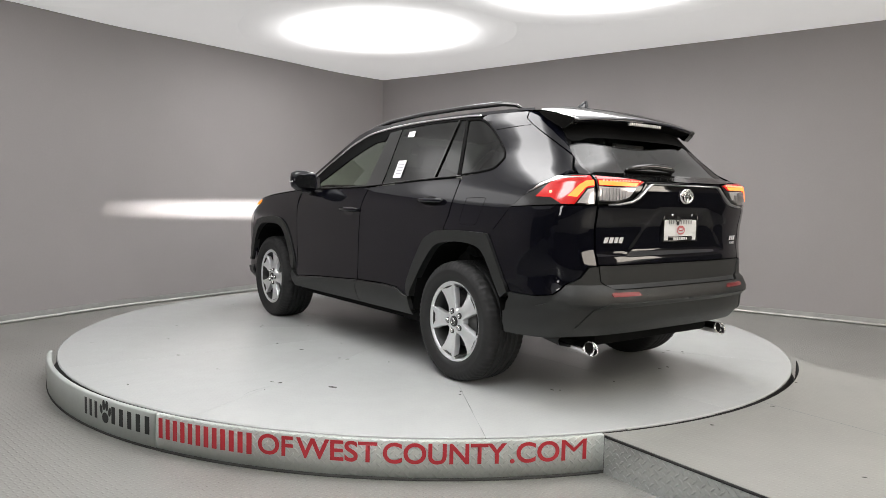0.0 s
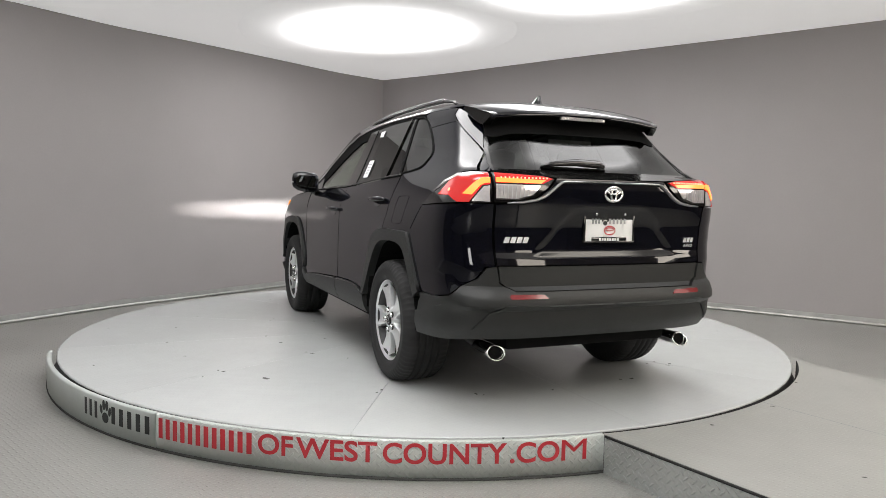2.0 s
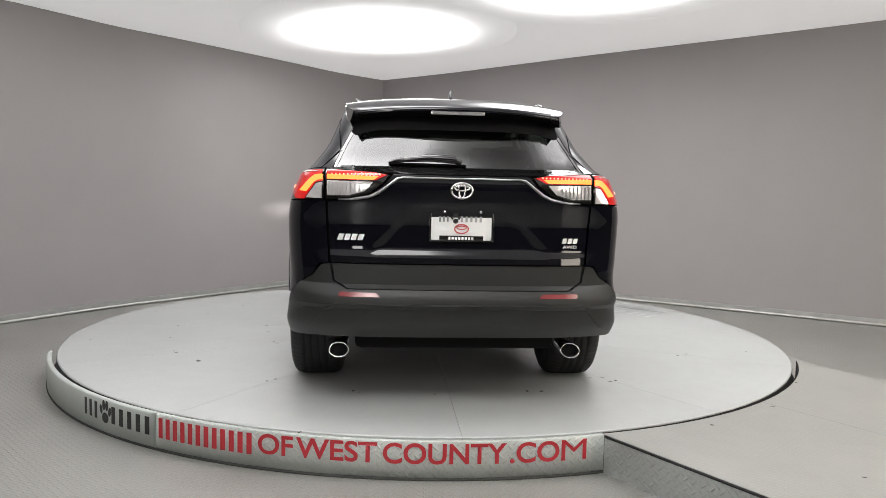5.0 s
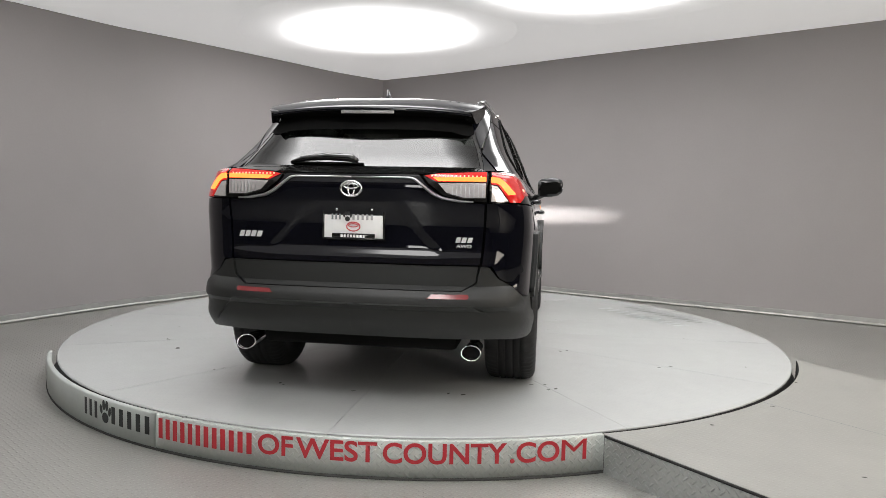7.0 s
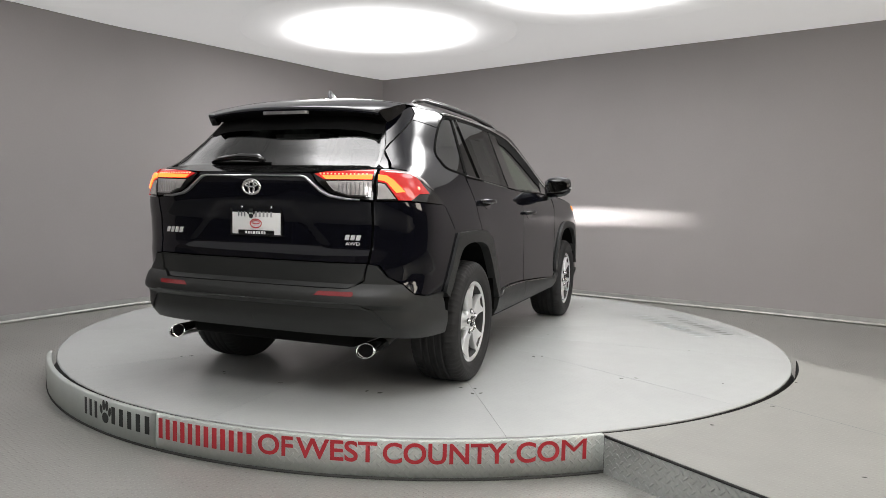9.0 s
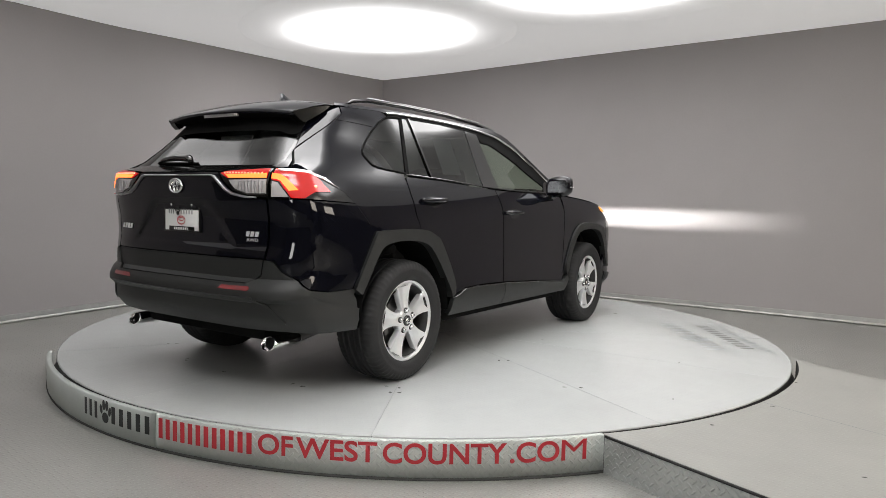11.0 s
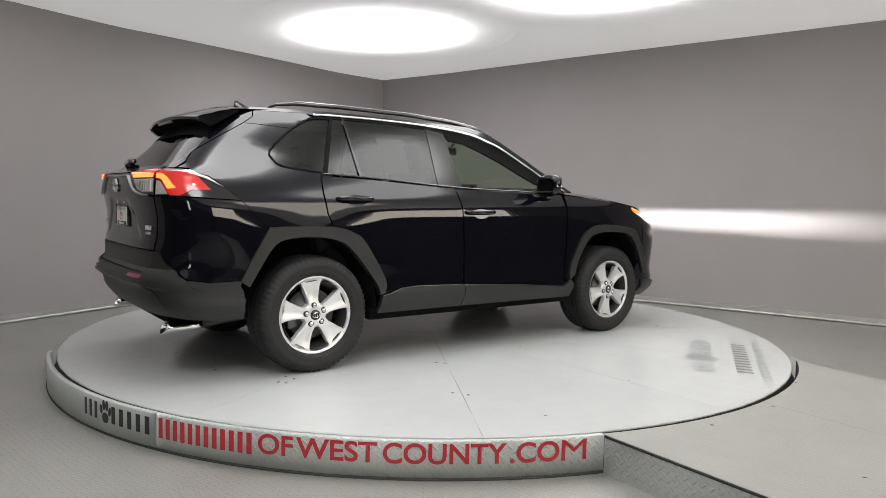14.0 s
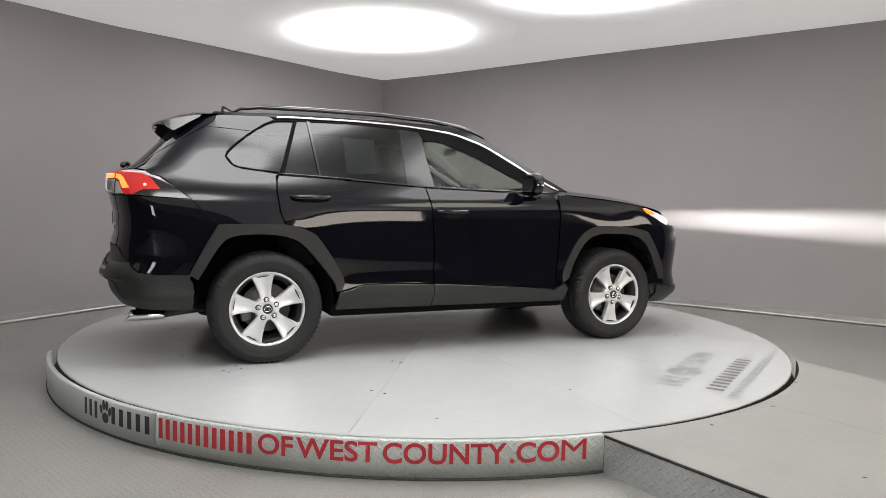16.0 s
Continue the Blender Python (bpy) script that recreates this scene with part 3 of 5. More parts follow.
def rear_taper(y, z):
    """How much the body draws in towards the tail."""
    return curve_line([(0.70, 0.075), (0.85, 0.03), (1.0, 0.0)], z) * max(0.0, -1.72 - y) + curve_line([(1.19, 0.0), (1.36, 0.075)], z) * max(0.0, -1.25 - y)


def half_width(y, z):
    w = soft_line(WIDTH, z, 0.02)
    if z < 1.0:
        w += 0.016 * max(0.0, min(1.0, (z - 0.5) / 0.15)) * max(0.0, min(1.0, (1.0 - z) / 0.1)) * (math.exp(-((y + 1.345) / 0.34) ** 2) + math.exp(-((y - 1.345) / 0.38) ** 2))
    w -= rear_taper(y, z)
    d, c, n = y - soft_line(REAR, z, 0.008), rear_c(z), rear_n(z)
    if d < c:
        w *= max(0.0, 1 - max(0.0, 1 - max(d, 0.0) / c) ** n) ** (1 / n)
    d = curve_line(FRONT, z) - y
    if d < C_F:
        w *= max(0.0, 1 - max(0.0, 1 - max(d, 0.0) / C_F) ** N_F) ** (1 / N_F)
    return w


def side_map(sg):
    return lambda y, z: Vector((sg * half_width(y, z), y, z))


def wrap_map(s, z):
    """Round the tail: s 0 at the middle, 1 where the side begins, then metres forward."""
    a, sg = abs(s), 1 if s >= 0 else -1
    yr, c, n = soft_line(REAR, z, 0.008), rear_c(z), rear_n(z)
    if a <= 1:
        f = a * math.pi / 2
        y = yr + c * (1 - max(math.cos(f), 0) ** (2 / n))
        full = half_width(yr + c, z) + rear_taper(yr + c, z) - rear_taper(y, z)
        return Vector((sg * full * max(math.sin(f), 0) ** (2 / n), y, z))
    y = yr + c + a - 1
    return Vector((sg * half_width(y, z), y, z))


def gate_map(s, z):
    """The tail with the shallow recess round the plate, wider towards its foot."""
    p = wrap_map(s, z)
    step = lambda t: max(0.0, min(1.0, t)) ** 2 * (3 - 2 * max(0.0, min(1.0, t)))
    deep = step((1.055 - z) / 0.03) * step((z - 0.795) / 0.038) * step((0.215 + (1.045 - z) * 0.95 - abs(p.x)) / 0.05 + 0.5)
    p.y += 0.008 * deep
    return p


def nose_map(s, z):
    a, sg = abs(s), 1 if s >= 0 else -1
    yf = curve_line(FRONT, z)
    if a <= 1:
        f = a * math.pi / 2
        w = half_width(yf - C_F, z)
        return Vector((sg * w * max(math.sin(f), 0) ** (2 / N_F), yf - C_F * (1 - max(math.cos(f), 0) ** (2 / N_F)), z))
    y = yf - C_F - (a - 1)
    return Vector((sg * half_width(y, z), y, z))


def xs(x, z):
    """The tail's s of a point that is known by x."""
    lo, hi = 0.0, 1.0
    for _ in range(26):
        mid = (lo + hi) / 2
        lo, hi = (mid, hi) if wrap_map(mid, z).x < abs(x) else (lo, mid)
    return (1 if x >= 0 else -1) * lo


def ys(y, z):
    """The tail's s of a point that is known by y."""
    d, c, n = y - soft_line(REAR, z, 0.008), rear_c(z), rear_n(z)
    return math.acos(max(0.0, min(1.0, 1 - d / c)) ** (n / 2)) * 2 / math.pi if d < c else 1 + d - c


def dense(pts, step=0.06):
    out = []
    for p, q in zip(pts, pts[1:] + pts[:1]):
        n = max(1, int(math.hypot(q[0] - p[0], q[1] - p[1]) / step))
        out += [(p[0] + (q[0] - p[0]) * i / n, p[1] + (q[1] - p[1]) * i / n) for i in range(n)]
    return out


def tail(*pts):
    """An outline round the tail: points ('x', x, z) or ('y', y, z), made dense between like ones."""
    out = []
    for i, p in enumerate(pts):
        q = pts[(i + 1) % len(pts)]
        f = xs if p[0] == "x" else ys
        n = max(1, int(math.hypot(q[1] - p[1], q[2] - p[2]) / 0.05)) if q[0] == p[0] else 1
        out += [(f(p[1] + (q[1] - p[1]) * k / n, p[2] + (q[2] - p[2]) * k / n), p[2] + (q[2] - p[2]) * k / n) for k in range(n)]
    return out


def panel(name, pts, fmap, material, parent, label="", off=0.0, rim=0.014, du=0.07, dv=0.045):
    """A sheet of the body: an outline in the surface's two coordinates, laid on it, with a folded edge."""
    bm = bmesh.new()
    bm.faces.new([bm.verts.new((u, w, 0)) for u, w in pts])
    us, ws = [p[0] for p in pts], [p[1] for p in pts]
    for axis, lo, hi, st in ((0, min(us), max(us), du), (1, min(ws), max(ws), dv)):
        n = int((hi - lo) / st)
        for i in range(1, n + 1):
            co, no = [0, 0, 0], [0, 0, 0]
            co[axis], no[axis] = lo + (hi - lo) * i / (n + 1), 1
            bmesh.ops.bisect_plane(bm, geom=bm.verts[:] + bm.edges[:] + bm.faces[:], plane_co=co, plane_no=no, dist=1e-5)
    bmesh.ops.triangulate(bm, faces=bm.faces)
    nor = {}
    for q in bm.verts:
        u, w = q.co.x, q.co.y
        h = 0.004
        n = (fmap(u + h, w) - fmap(u - h, w)).cross(fmap(u, w + h) - fmap(u, w - h))
        n = n.normalized() if n.length > 1e-9 else Vector((0, -1, 0))
        p = fmap(u, w)
        if n.dot(p - Vector((0, max(-1.3, min(1.4, p.y)), 0.8))) < 0:
            n = -n
        q.co = p + n * off
        nor[q] = n
    bm.normal_update()
    fl = [f for f in bm.faces if f.normal.dot(nor[f.verts[0]]) < 0]
    bmesh.ops.reverse_faces(bm, faces=fl)
    if rim > 0:
        es = [e for e in bm.edges if len(e.link_faces) == 1]
        old = list(dict.fromkeys(q for e in es for q in e.verts))
        a = {q: bm.verts.new(q.co - nor[q] * rim) for q in old}
        for e in es:
            p, q = e.verts
            bm.faces.new((p, q, a[q], a[p]))
    return part(name, bm, material, parent, label)


def mirror_pts(pts):
    return [(-u, w) for u, w in pts][::-1]


car = tagged(new("suv"), "black sport utility car with dark cladding, silver wheels, lights on", "car")

BELT = [(-1.265, 1.213), (-0.9, 1.197), (-0.25, 1.155), (0.3, 1.14), (0.83, 1.13)]
REAR_DOOR = [(-1.262, 1.205), (-0.9, 1.19), (-0.255, 1.148), (-0.222, 1.01), (-0.208, 0.75), (-0.206, 0.54), (-0.212, 0.492), (-0.54, 0.50), (-0.72, 0.495), (-0.875, 0.455), (-0.855, 0.55), (-1.01, 0.795), (-1.09, 0.855), (-1.232, 0.892), (-1.262, 0.97), (-1.278, 1.1), (-1.274, 1.17)]
FRONT_DOOR = [(-0.245, 1.147), (0.3, 1.133), (0.79, 1.125), (0.825, 0.98), (0.81, 0.7), (0.79, 0.42), (0.39, 0.455), (-0.2, 0.49), (-0.196, 0.54), (-0.198, 0.75), (-0.212, 1.01)]
HOOD_EDGE = [(0.82, 1.135), (1.28, 1.098), (1.56, 1.062), (1.85, 1.015), (2.06, 0.97)]
FENDER = [(0.83, 1.125), (1.28, 1.09), (1.6, 1.052), (1.64, 1.0), (1.80, 0.93), (1.86, 0.90), (1.86, 0.6), (1.81, 0.58), (1.67, 0.81), (1.59, 0.865), (1.34, 0.893), (1.13, 0.885), (0.99, 0.795), (0.87, 0.58), (0.80, 0.43), (0.82, 0.7), (0.835, 0.98)]
ARCH_R = ([(-1.815, 0.585), (-1.665, 0.86), (-1.60, 0.893), (-1.24, 0.893), (-1.09, 0.852), (-1.01, 0.792), (-0.855, 0.55), (-0.865, 0.46)], [(-0.90, 0.45), (-0.925, 0.53), (-1.10, 0.74), (-1.21, 0.81), (-1.38, 0.832), (-1.55, 0.82), (-1.64, 0.76), (-1.765, 0.55)])
ARCH_F = ([(0.855, 0.46), (0.87, 0.58), (0.99, 0.792), (1.13, 0.883), (1.34, 0.893), (1.59, 0.863), (1.67, 0.81), (1.805, 0.58), (1.82, 0.47)], [(1.765, 0.47), (1.735, 0.55), (1.64, 0.73), (1.53, 0.815), (1.34, 0.835), (1.10, 0.81), (0.965, 0.645), (0.915, 0.50)])
SILL_LINE = [(-0.88, 0.445), (-0.80, 0.462), (-0.72, 0.487), (-0.54, 0.492), (-0.207, 0.482), (-0.198, 0.482), (0.39, 0.447), (0.79, 0.412)]
ROCKER_R = SILL_LINE[:5] + [(-0.205, 0.42), (-0.225, 0.335), (-0.90, 0.335)]
ROCKER_F = SILL_LINE[5:] + [(0.87, 0.46), (0.90, 0.42), (0.88, 0.33), (-0.219, 0.335), (-0.199, 0.42)]
WIN_Q = spline([(-1.255, 1.225), (-1.50, 1.25), (-1.565, 1.29), (-1.575, 1.345), (-1.45, 1.46), (-1.33, 1.54), (-1.25, 1.568), (-1.135, 1.575)], 3)
WIN_R = [(-1.225, 1.222), (-0.385, 1.172), (-0.385, 1.565), (-0.7, 1.58), (-1.115, 1.578)]
WIN_F = [(-0.175, 1.158), (0.535, 1.142), (0.60, 1.22), (0.49, 1.295), (0.26, 1.415), (0.08, 1.49), (-0.08, 1.545), (-0.235, 1.545)]
CHROME = [(-1.25, 1.592), (-1.12, 1.600), (-0.70, 1.602), (-0.33, 1.588), (0.0, 1.553), (0.16, 1.508), (0.28, 1.462), (0.49, 1.345), (0.66, 1.245), (0.84, 1.155)]
SCREEN = [(0.02, 1.612), (0.22, 1.55), (0.46, 1.418), (0.69, 1.28), (0.92, 1.152)]

for sg in (1, -1):
    fm = side_map(sg)
    shell = [("rear_door", REAR_DOOR, M_PAINT, ""), ("front_door", FRONT_DOOR, M_PAINT, ""), ("front_wing", FENDER, M_PAINT, "")]
    made = {}
    for nm, pts, m, lb in shell:
        made[nm] = panel(nm, dense(pts), fm, m, car, lb)
    for nm, (o, i_) in (("rear_arch_trim", ARCH_R), ("front_arch_trim", ARCH_F)):
        panel(nm, dense(spline(o, 3) + spline(i_, 3)), fm, M_CLAD, car, "matt dark grey wheel arch trim", off=0.016, rim=0.05)
    for pts in (ROCKER_R, ROCKER_F):
        panel("rocker_cladding", dense(pts), fm, M_CLAD, car, "matt dark grey sill cladding", off=0.012, rim=0.03)
    for pts in (SILL_LINE[:5], SILL_LINE[5:]):
        bm = bmesh.new()
        tube(bm, [fm(y, z - 0.003) + Vector((sg * 0.010, 0, 0)) for y, z in spline(pts, 6)], 0.0048, 6)
        part("sill_edge", bm, M_GLOSS, car, "glossy upper edge of the sill cladding")
    # window frames
    panel("b_pillar", dense([(-0.385, 1.168), (-0.178, 1.158), (-0.238, 1.548), (-0.24, 1.58), (-0.385, 1.585)]), fm, M_GLOSS, car, "gloss black pillar", off=-0.002)
    # Surround is widened in matt black, painting in the shaded cabin behind the glass.
    panel("window_frame", dense(spline(CHROME, 3) + [(0.60, 1.185), (0.455, 1.252), (0.235, 1.362), (0.055, 1.438), (-0.085, 1.486), (-0.205, 1.494), (-0.24, 1.552), (-0.39, 1.568), (-0.7, 1.583), (-1.115, 1.582), (-1.25, 1.572)]), fm, M_INNER, car, "black window surround, widened for the shaded cabin edge", off=-0.002)
    panel("mirror_corner", dense([(0.535, 1.145), (0.84, 1.145), (0.64, 1.235), (0.60, 1.222)]), fm, M_GLOSS, car, off=-0.001)
    panel("door_divider", dense([(-1.255, 1.222), (-1.225, 1.22), (-1.115, 1.58), (-1.14, 1.58)]), fm, M_INNER, car, off=0.001)
    bm = bmesh.new()
    tube(bm, [fm(y, z) for y, z in WIN_Q], 0.007, 6)
    part("window_seal", bm, M_INNER, car, "black rubber seal of the quarter window")
    panel("quarter_divider", dense([(-1.0, 1.21), (-0.985, 1.209), (-1.035, 1.58), (-1.05, 1.58)]), fm, M_GLOSS, made["rear_door"], off=0.004)
    panel("cant_rail", dense(spline(CHROME, 3)[::-1] + [(-1.32, 1.60), (-1.66, 1.592), (-1.64, 1.615), (-1.0, 1.625), (-0.5, 1.622)] + spline(SCREEN, 3)), fm, M_PAINT, car, "black pillar and roof side", off=0.001)
    panel("rear_door_window", dense(WIN_R), fm, M_TINT, car, "dark tinted side window", off=-0.006, rim=0.0)
    panel("quarter_window", dense(WIN_Q), fm, M_TINT, car, "dark tinted rear quarter window", off=-0.004, rim=0.0)
    panel("front_door_window", dense(WIN_F), fm, M_CLEAR, car, "clear front door window", off=-0.008, rim=0.0)
    bm = bmesh.new()
    tube(bm, [fm(y, z) + Vector((sg * 0.004, 0, 0)) for y, z in spline(CHROME, 4)], 0.009, 6)
    part("chrome_strip", bm, M_CHROME, car, "bright chrome strip over the windows")
    bm = bmesh.new()
    tube(bm, [fm(y, z + 0.006) + Vector((sg * 0.002, 0, 0)) for y, z in spline(BELT, 4)], 0.006, 6)
    part("belt_moulding", bm, M_GLOSS, car)
    # inner lining behind the gaps
    panel("inner_panel", dense([(-1.7, 1.16), (-1.24, 1.16), (0.8, 1.1), (1.3, 1.06), (1.6, 1.02), (1.8, 0.9), (1.80, 0.62), (1.66, 0.83), (1.34, 0.9), (1.0, 0.84), (0.84, 0.6), (0.8, 0.35), (-0.83, 0.35), (-0.84, 0.6), (-1.0, 0.84), (-1.34, 0.92), (-1.7, 0.9)]), fm, M_INNER, car, off=-0.024, rim=0)
    # quarter panel
    q = tail(("x", 0.665, 1.058), ("x", 0.66, 0.9), ("x", 0.648, 0.752), ("x", 0.694, 0.750), ("x", 0.735, 0.690), ("y", -2.10, 0.605), ("y", -1.99, 0.588), ("y", -1.82, 0.590), ("y", -1.67, 0.862),
             ("y", -1.605, 0.897), ("y", -1.243, 0.897), ("y", -1.272, 0.97), ("y", -1.288, 1.1), ("y", -1.284, 1.17), ("y", -1.268, 1.215), ("y", -1.50, 1.243), ("y", -1.572, 1.285), ("y", -1.582, 1.348), ("y", -1.455, 1.466), ("y", -1.335, 1.548), ("y", -1.27, 1.578),
             ("y", -1.30, 1.60), ("y", -1.625, 1.60), ("y", -1.64, 1.552), ("y", -1.695, 1.512), ("y", -1.86, 1.412), ("y", -2.0, 1.322), ("x", 0.700, 1.226), ("x", 0.73, 1.224), ("y", -2.06, 1.219), ("y", -1.97, 1.18), ("y", -1.80, 1.043), ("y", -2.15, 1.058))
    if sg < 0:
        q = mirror_pts(q)
    panel("quarter_panel", q, wrap_map, M_PAINT, car)
    corner = tail(("y", -2.10, 0.599), ("y", -1.99, 0.582), ("y", -1.80, 0.584), ("y", -1.79, 0.47), ("y", -2.0, 0.52), ("y", -2.09, 0.55))
    panel("bumper_corner", mirror_pts(corner) if sg < 0 else corner, wrap_map, M_CLAD, car, "matt dark grey recessed corner cladding", off=-0.004, rim=0.02)
    for line in ([(-1.69, 1.508), (-1.60, 1.505), (-1.50, 1.499), (-1.425, 1.493)], [(-1.795, 1.037), (-1.74, 0.975), (-1.685, 0.915)]):
        bm = bmesh.new()
        tube(bm, [wrap_map(sg * ys(y, z), z) for y, z in line], 0.0022, 5)
        part("panel_gap", bm, M_INNER, car, "thin dark gap between body panels")
    # tail lamp
    def lamp_piece(nm, pts, m, off, parent, lb="", rim=0.02):
        return panel(nm, mirror_pts(pts) if sg < 0 else pts, wrap_map, m, parent, lb, off=off, rim=rim, du=0.04, dv=0.02)
    lamp = lamp_piece("tail_lamp", tail(("x", 0.675, 1.064), ("x", 0.675, 1.215), ("x", 0.74, 1.216), ("y", -2.08, 1.211), ("y", -1.97, 1.172), ("y", -1.81, 1.047), ("y", -2.15, 1.066)), M_GLOSS, 0.002, car, "smoked tail lamp glowing red at the edge", 0.05)
    lamp_piece("red_lens", tail(("x", 0.68, 1.207), ("x", 0.745, 1.206), ("y", -2.07, 1.198), ("y", -2.03, 1.168), ("y", -1.975, 1.10), ("y", -2.07, 1.098), ("x", 0.818, 1.066), ("x", 0.772, 1.066), ("x", 0.742, 1.11), ("x", 0.715, 1.148), ("x", 0.68, 1.154)), M_RLENS, 0.007, lamp, "red lens")
    lamp_piece("light_bar", tail(("x", 0.68, 1.187), ("x", 0.714, 1.184), ("x", 0.742, 1.164), ("x", 0.792, 1.106), ("x", 0.760, 1.102), ("x", 0.722, 1.148), ("x", 0.704, 1.159), ("x", 0.68, 1.162)), M_RGLOW, 0.012, lamp, "glowing red light bar")
    lamp_piece("reversing_lens", tail(("x", 0.70, 1.1995), ("x", 0.745, 1.202), ("y", -2.06, 1.204), ("y", -1.98, 1.172), ("y", -1.90, 1.12), ("y", -2.0, 1.165), ("y", -2.08, 1.192)), M_CLENS, 0.0085, lamp, "pale upper edge of the lens")
    c = wrap_map(sg * ys(-2.06, 1.125), 1.125)
    bm = bmesh.new()
    bmesh.ops.create_uvsphere(bm, u_segments=12, v_segments=8, radius=0.012, matrix=Matrix.Translation(c))
    part("bulb", bm, M_BULB, lamp, "small bright bulb")
    bm = bmesh.new()
    for k in range(13):
        d = wrap_map(xs(sg * (0.40 + k * 0.0195), 1.19), 1.19)
        box(bm, d.x - 0.003, d.x + 0.003, d.y - 0.014, d.y - 0.008, 1.186, 1.194)
    leds = bm
    lamp_piece("clear_lens", tail(("x", 0.682, 1.07), ("x", 0.682, 1.148), ("x", 0.71, 1.142), ("x", 0.735, 1.11), ("x", 0.762, 1.072)), M_CLENS, 0.007, lamp, "clear ribbed lens")
    inner = lamp_piece("gate_lamp", tail(("x", 0.662, 1.066), ("x", 0.662, 1.212), ("x", 0.42, 1.198), ("x", 0.355, 1.188), ("x", 0.385, 1.15), ("x", 0.45, 1.10), ("x", 0.53, 1.074)), M_GLOSS, 0.003, car, "tail lamp section on the tailgate", 0.03)
    lamp_piece("light_bar", tail(("x", 0.655, 1.187), ("x", 0.655, 1.165), ("x", 0.43, 1.163), ("x", 0.405, 1.180)), M_RGLOW, 0.01, inner, "glowing red light bar")
    lamp_piece("red_lens", tail(("x", 0.655, 1.207), ("x", 0.655, 1.163), ("x", 0.42, 1.161), ("x", 0.365, 1.187), ("x", 0.42, 1.195)), M_RLENS, 0.008, inner, "red lens")
    lamp_piece("clear_lens", tail(("x", 0.655, 1.157), ("x", 0.655, 1.085), ("x", 0.55, 1.085), ("x", 0.47, 1.11), ("x", 0.43, 1.153)), M_CLENS, 0.008, inner, "clear ribbed lens")
    part("diode_row", leds, M_BULB, inner, "row of small bright diodes")
    bm = bmesh.new()
    for k in range(8):
        d = wrap_map(xs(sg * (0.50 + k * 0.0205), 1.12), 1.12)
        z1 = 1.150 if k > 1 else 1.14
        z0 = curve_line([(0.50, 1.10), (0.55, 1.088), (0.66, 1.088)], 0.50 + k * 0.0205)
        box(bm, d.x - 0.0022, d.x + 0.0022, d.y - 0.012, d.y, z0, z1)
    part("lens_ribs", bm, M_SATIN, inner, "fine upright ribs")
    lamp_piece("lamp_seam", tail(("x", 0.655, 1.088), ("x", 0.655, 1.082), ("x", 0.55, 1.08), ("x", 0.47, 1.105), ("x", 0.48, 1.108), ("x", 0.55, 1.087)), M_CHROME, 0.011, inner)
    # tailgate wing beside the glass
    wing = tail(("x", 0.693, 1.224), ("y", -2.008, 1.322), ("y", -1.868, 1.412), ("y", -1.703, 1.512), ("y", -1.648, 1.551), ("y", -1.634, 1.592), ("x", 0.526, 1.588), ("x", 0.548, 1.47), ("x", 0.6, 1.35), ("x", 0.64, 1.222))
    panel("tailgate_side", mirror_pts(wing) if sg < 0 else wing, wrap_map, M_PAINT, car, off=0.0)

# tailgate
gate = panel("tailgate", tail(("x", -0.653, 1.056), ("x", -0.648, 0.9), ("x", -0.636, 0.757), ("x", 0.636, 0.757), ("x", 0.648, 0.9), ("x", 0.653, 1.056), ("x", 0.52, 1.062), ("x", 0.44, 1.09), ("x", 0.37, 1.15), ("x", 0.335, 1.192), ("x", -0.335, 1.192), ("x", -0.37, 1.15), ("x", -0.44, 1.09), ("x", -0.52, 1.062)), gate_map, M_PAINT, car, du=0.014, dv=0.012)
panel("gate_backing", tail(("x", -0.7, 0.7), ("x", 0.7, 0.7), ("x", 0.7, 1.2), ("x", -0.7, 1.2)), wrap_map, M_INNER, car, off=-0.03, rim=0)
panel("gate_lip", tail(("x", -0.65, 1.218), ("x", -0.335, 1.198), ("x", 0.335, 1.198), ("x", 0.65, 1.218), ("x", 0.65, 1.228), ("x", -0.65, 1.228)), wrap_map, M_GLOSS, gate)
panel("lower_trim", tail(("x", -0.63, 0.75), ("x", -0.618, 0.672), ("x", -0.55, 0.632), ("x", 0.55, 0.632), ("x", 0.618, 0.672), ("x", 0.63, 0.75)), wrap_map, M_CLAD, gate, "dark grey plastic lower strip", dv=0.02)
bm = bmesh.new()
for sg in (1, -1):
    tube(bm, [wrap_map(xs(sg * x, z), z) + Vector((0, -0.006, 0)) for x, z in ((0.60, 1.066), (0.535, 1.068), (0.45, 1.082), (0.405, 1.103), (0.315, 1.172), (0.29, 1.178), (0.0, 1.178))], [0.006, 0.010, 0.013, 0.014, 0.011, 0.008, 0.007], 8, 0.6)
part("tailgate_garnish", bm, M_SATIN, gate, "satin dark garnish line between the lamps")
panel("rear_window", tail(("x", -0.638, 1.228), ("x", 0.638, 1.228), ("x", 0.597, 1.35), ("x", 0.546, 1.47), ("x", 0.526, 1.56), ("x", -0.526, 1.56), ("x", -0.546, 1.47), ("x", -0.597, 1.35)), wrap_map, M_TINT, gate, "dark tinted rear window", off=-0.004, rim=0)
for sg in (1, -1):
    p = tail(("x", 0.637, 1.228), ("x", 0.596, 1.35), ("x", 0.545, 1.47), ("x", 0.525, 1.56), ("x", 0.505, 1.56), ("x", 0.525, 1.47), ("x", 0.58, 1.35), ("x", 0.622, 1.228))
    panel("window_border", mirror_pts(p) if sg < 0 else p, wrap_map, M_GLOSS, gate, off=-0.002, rim=0)
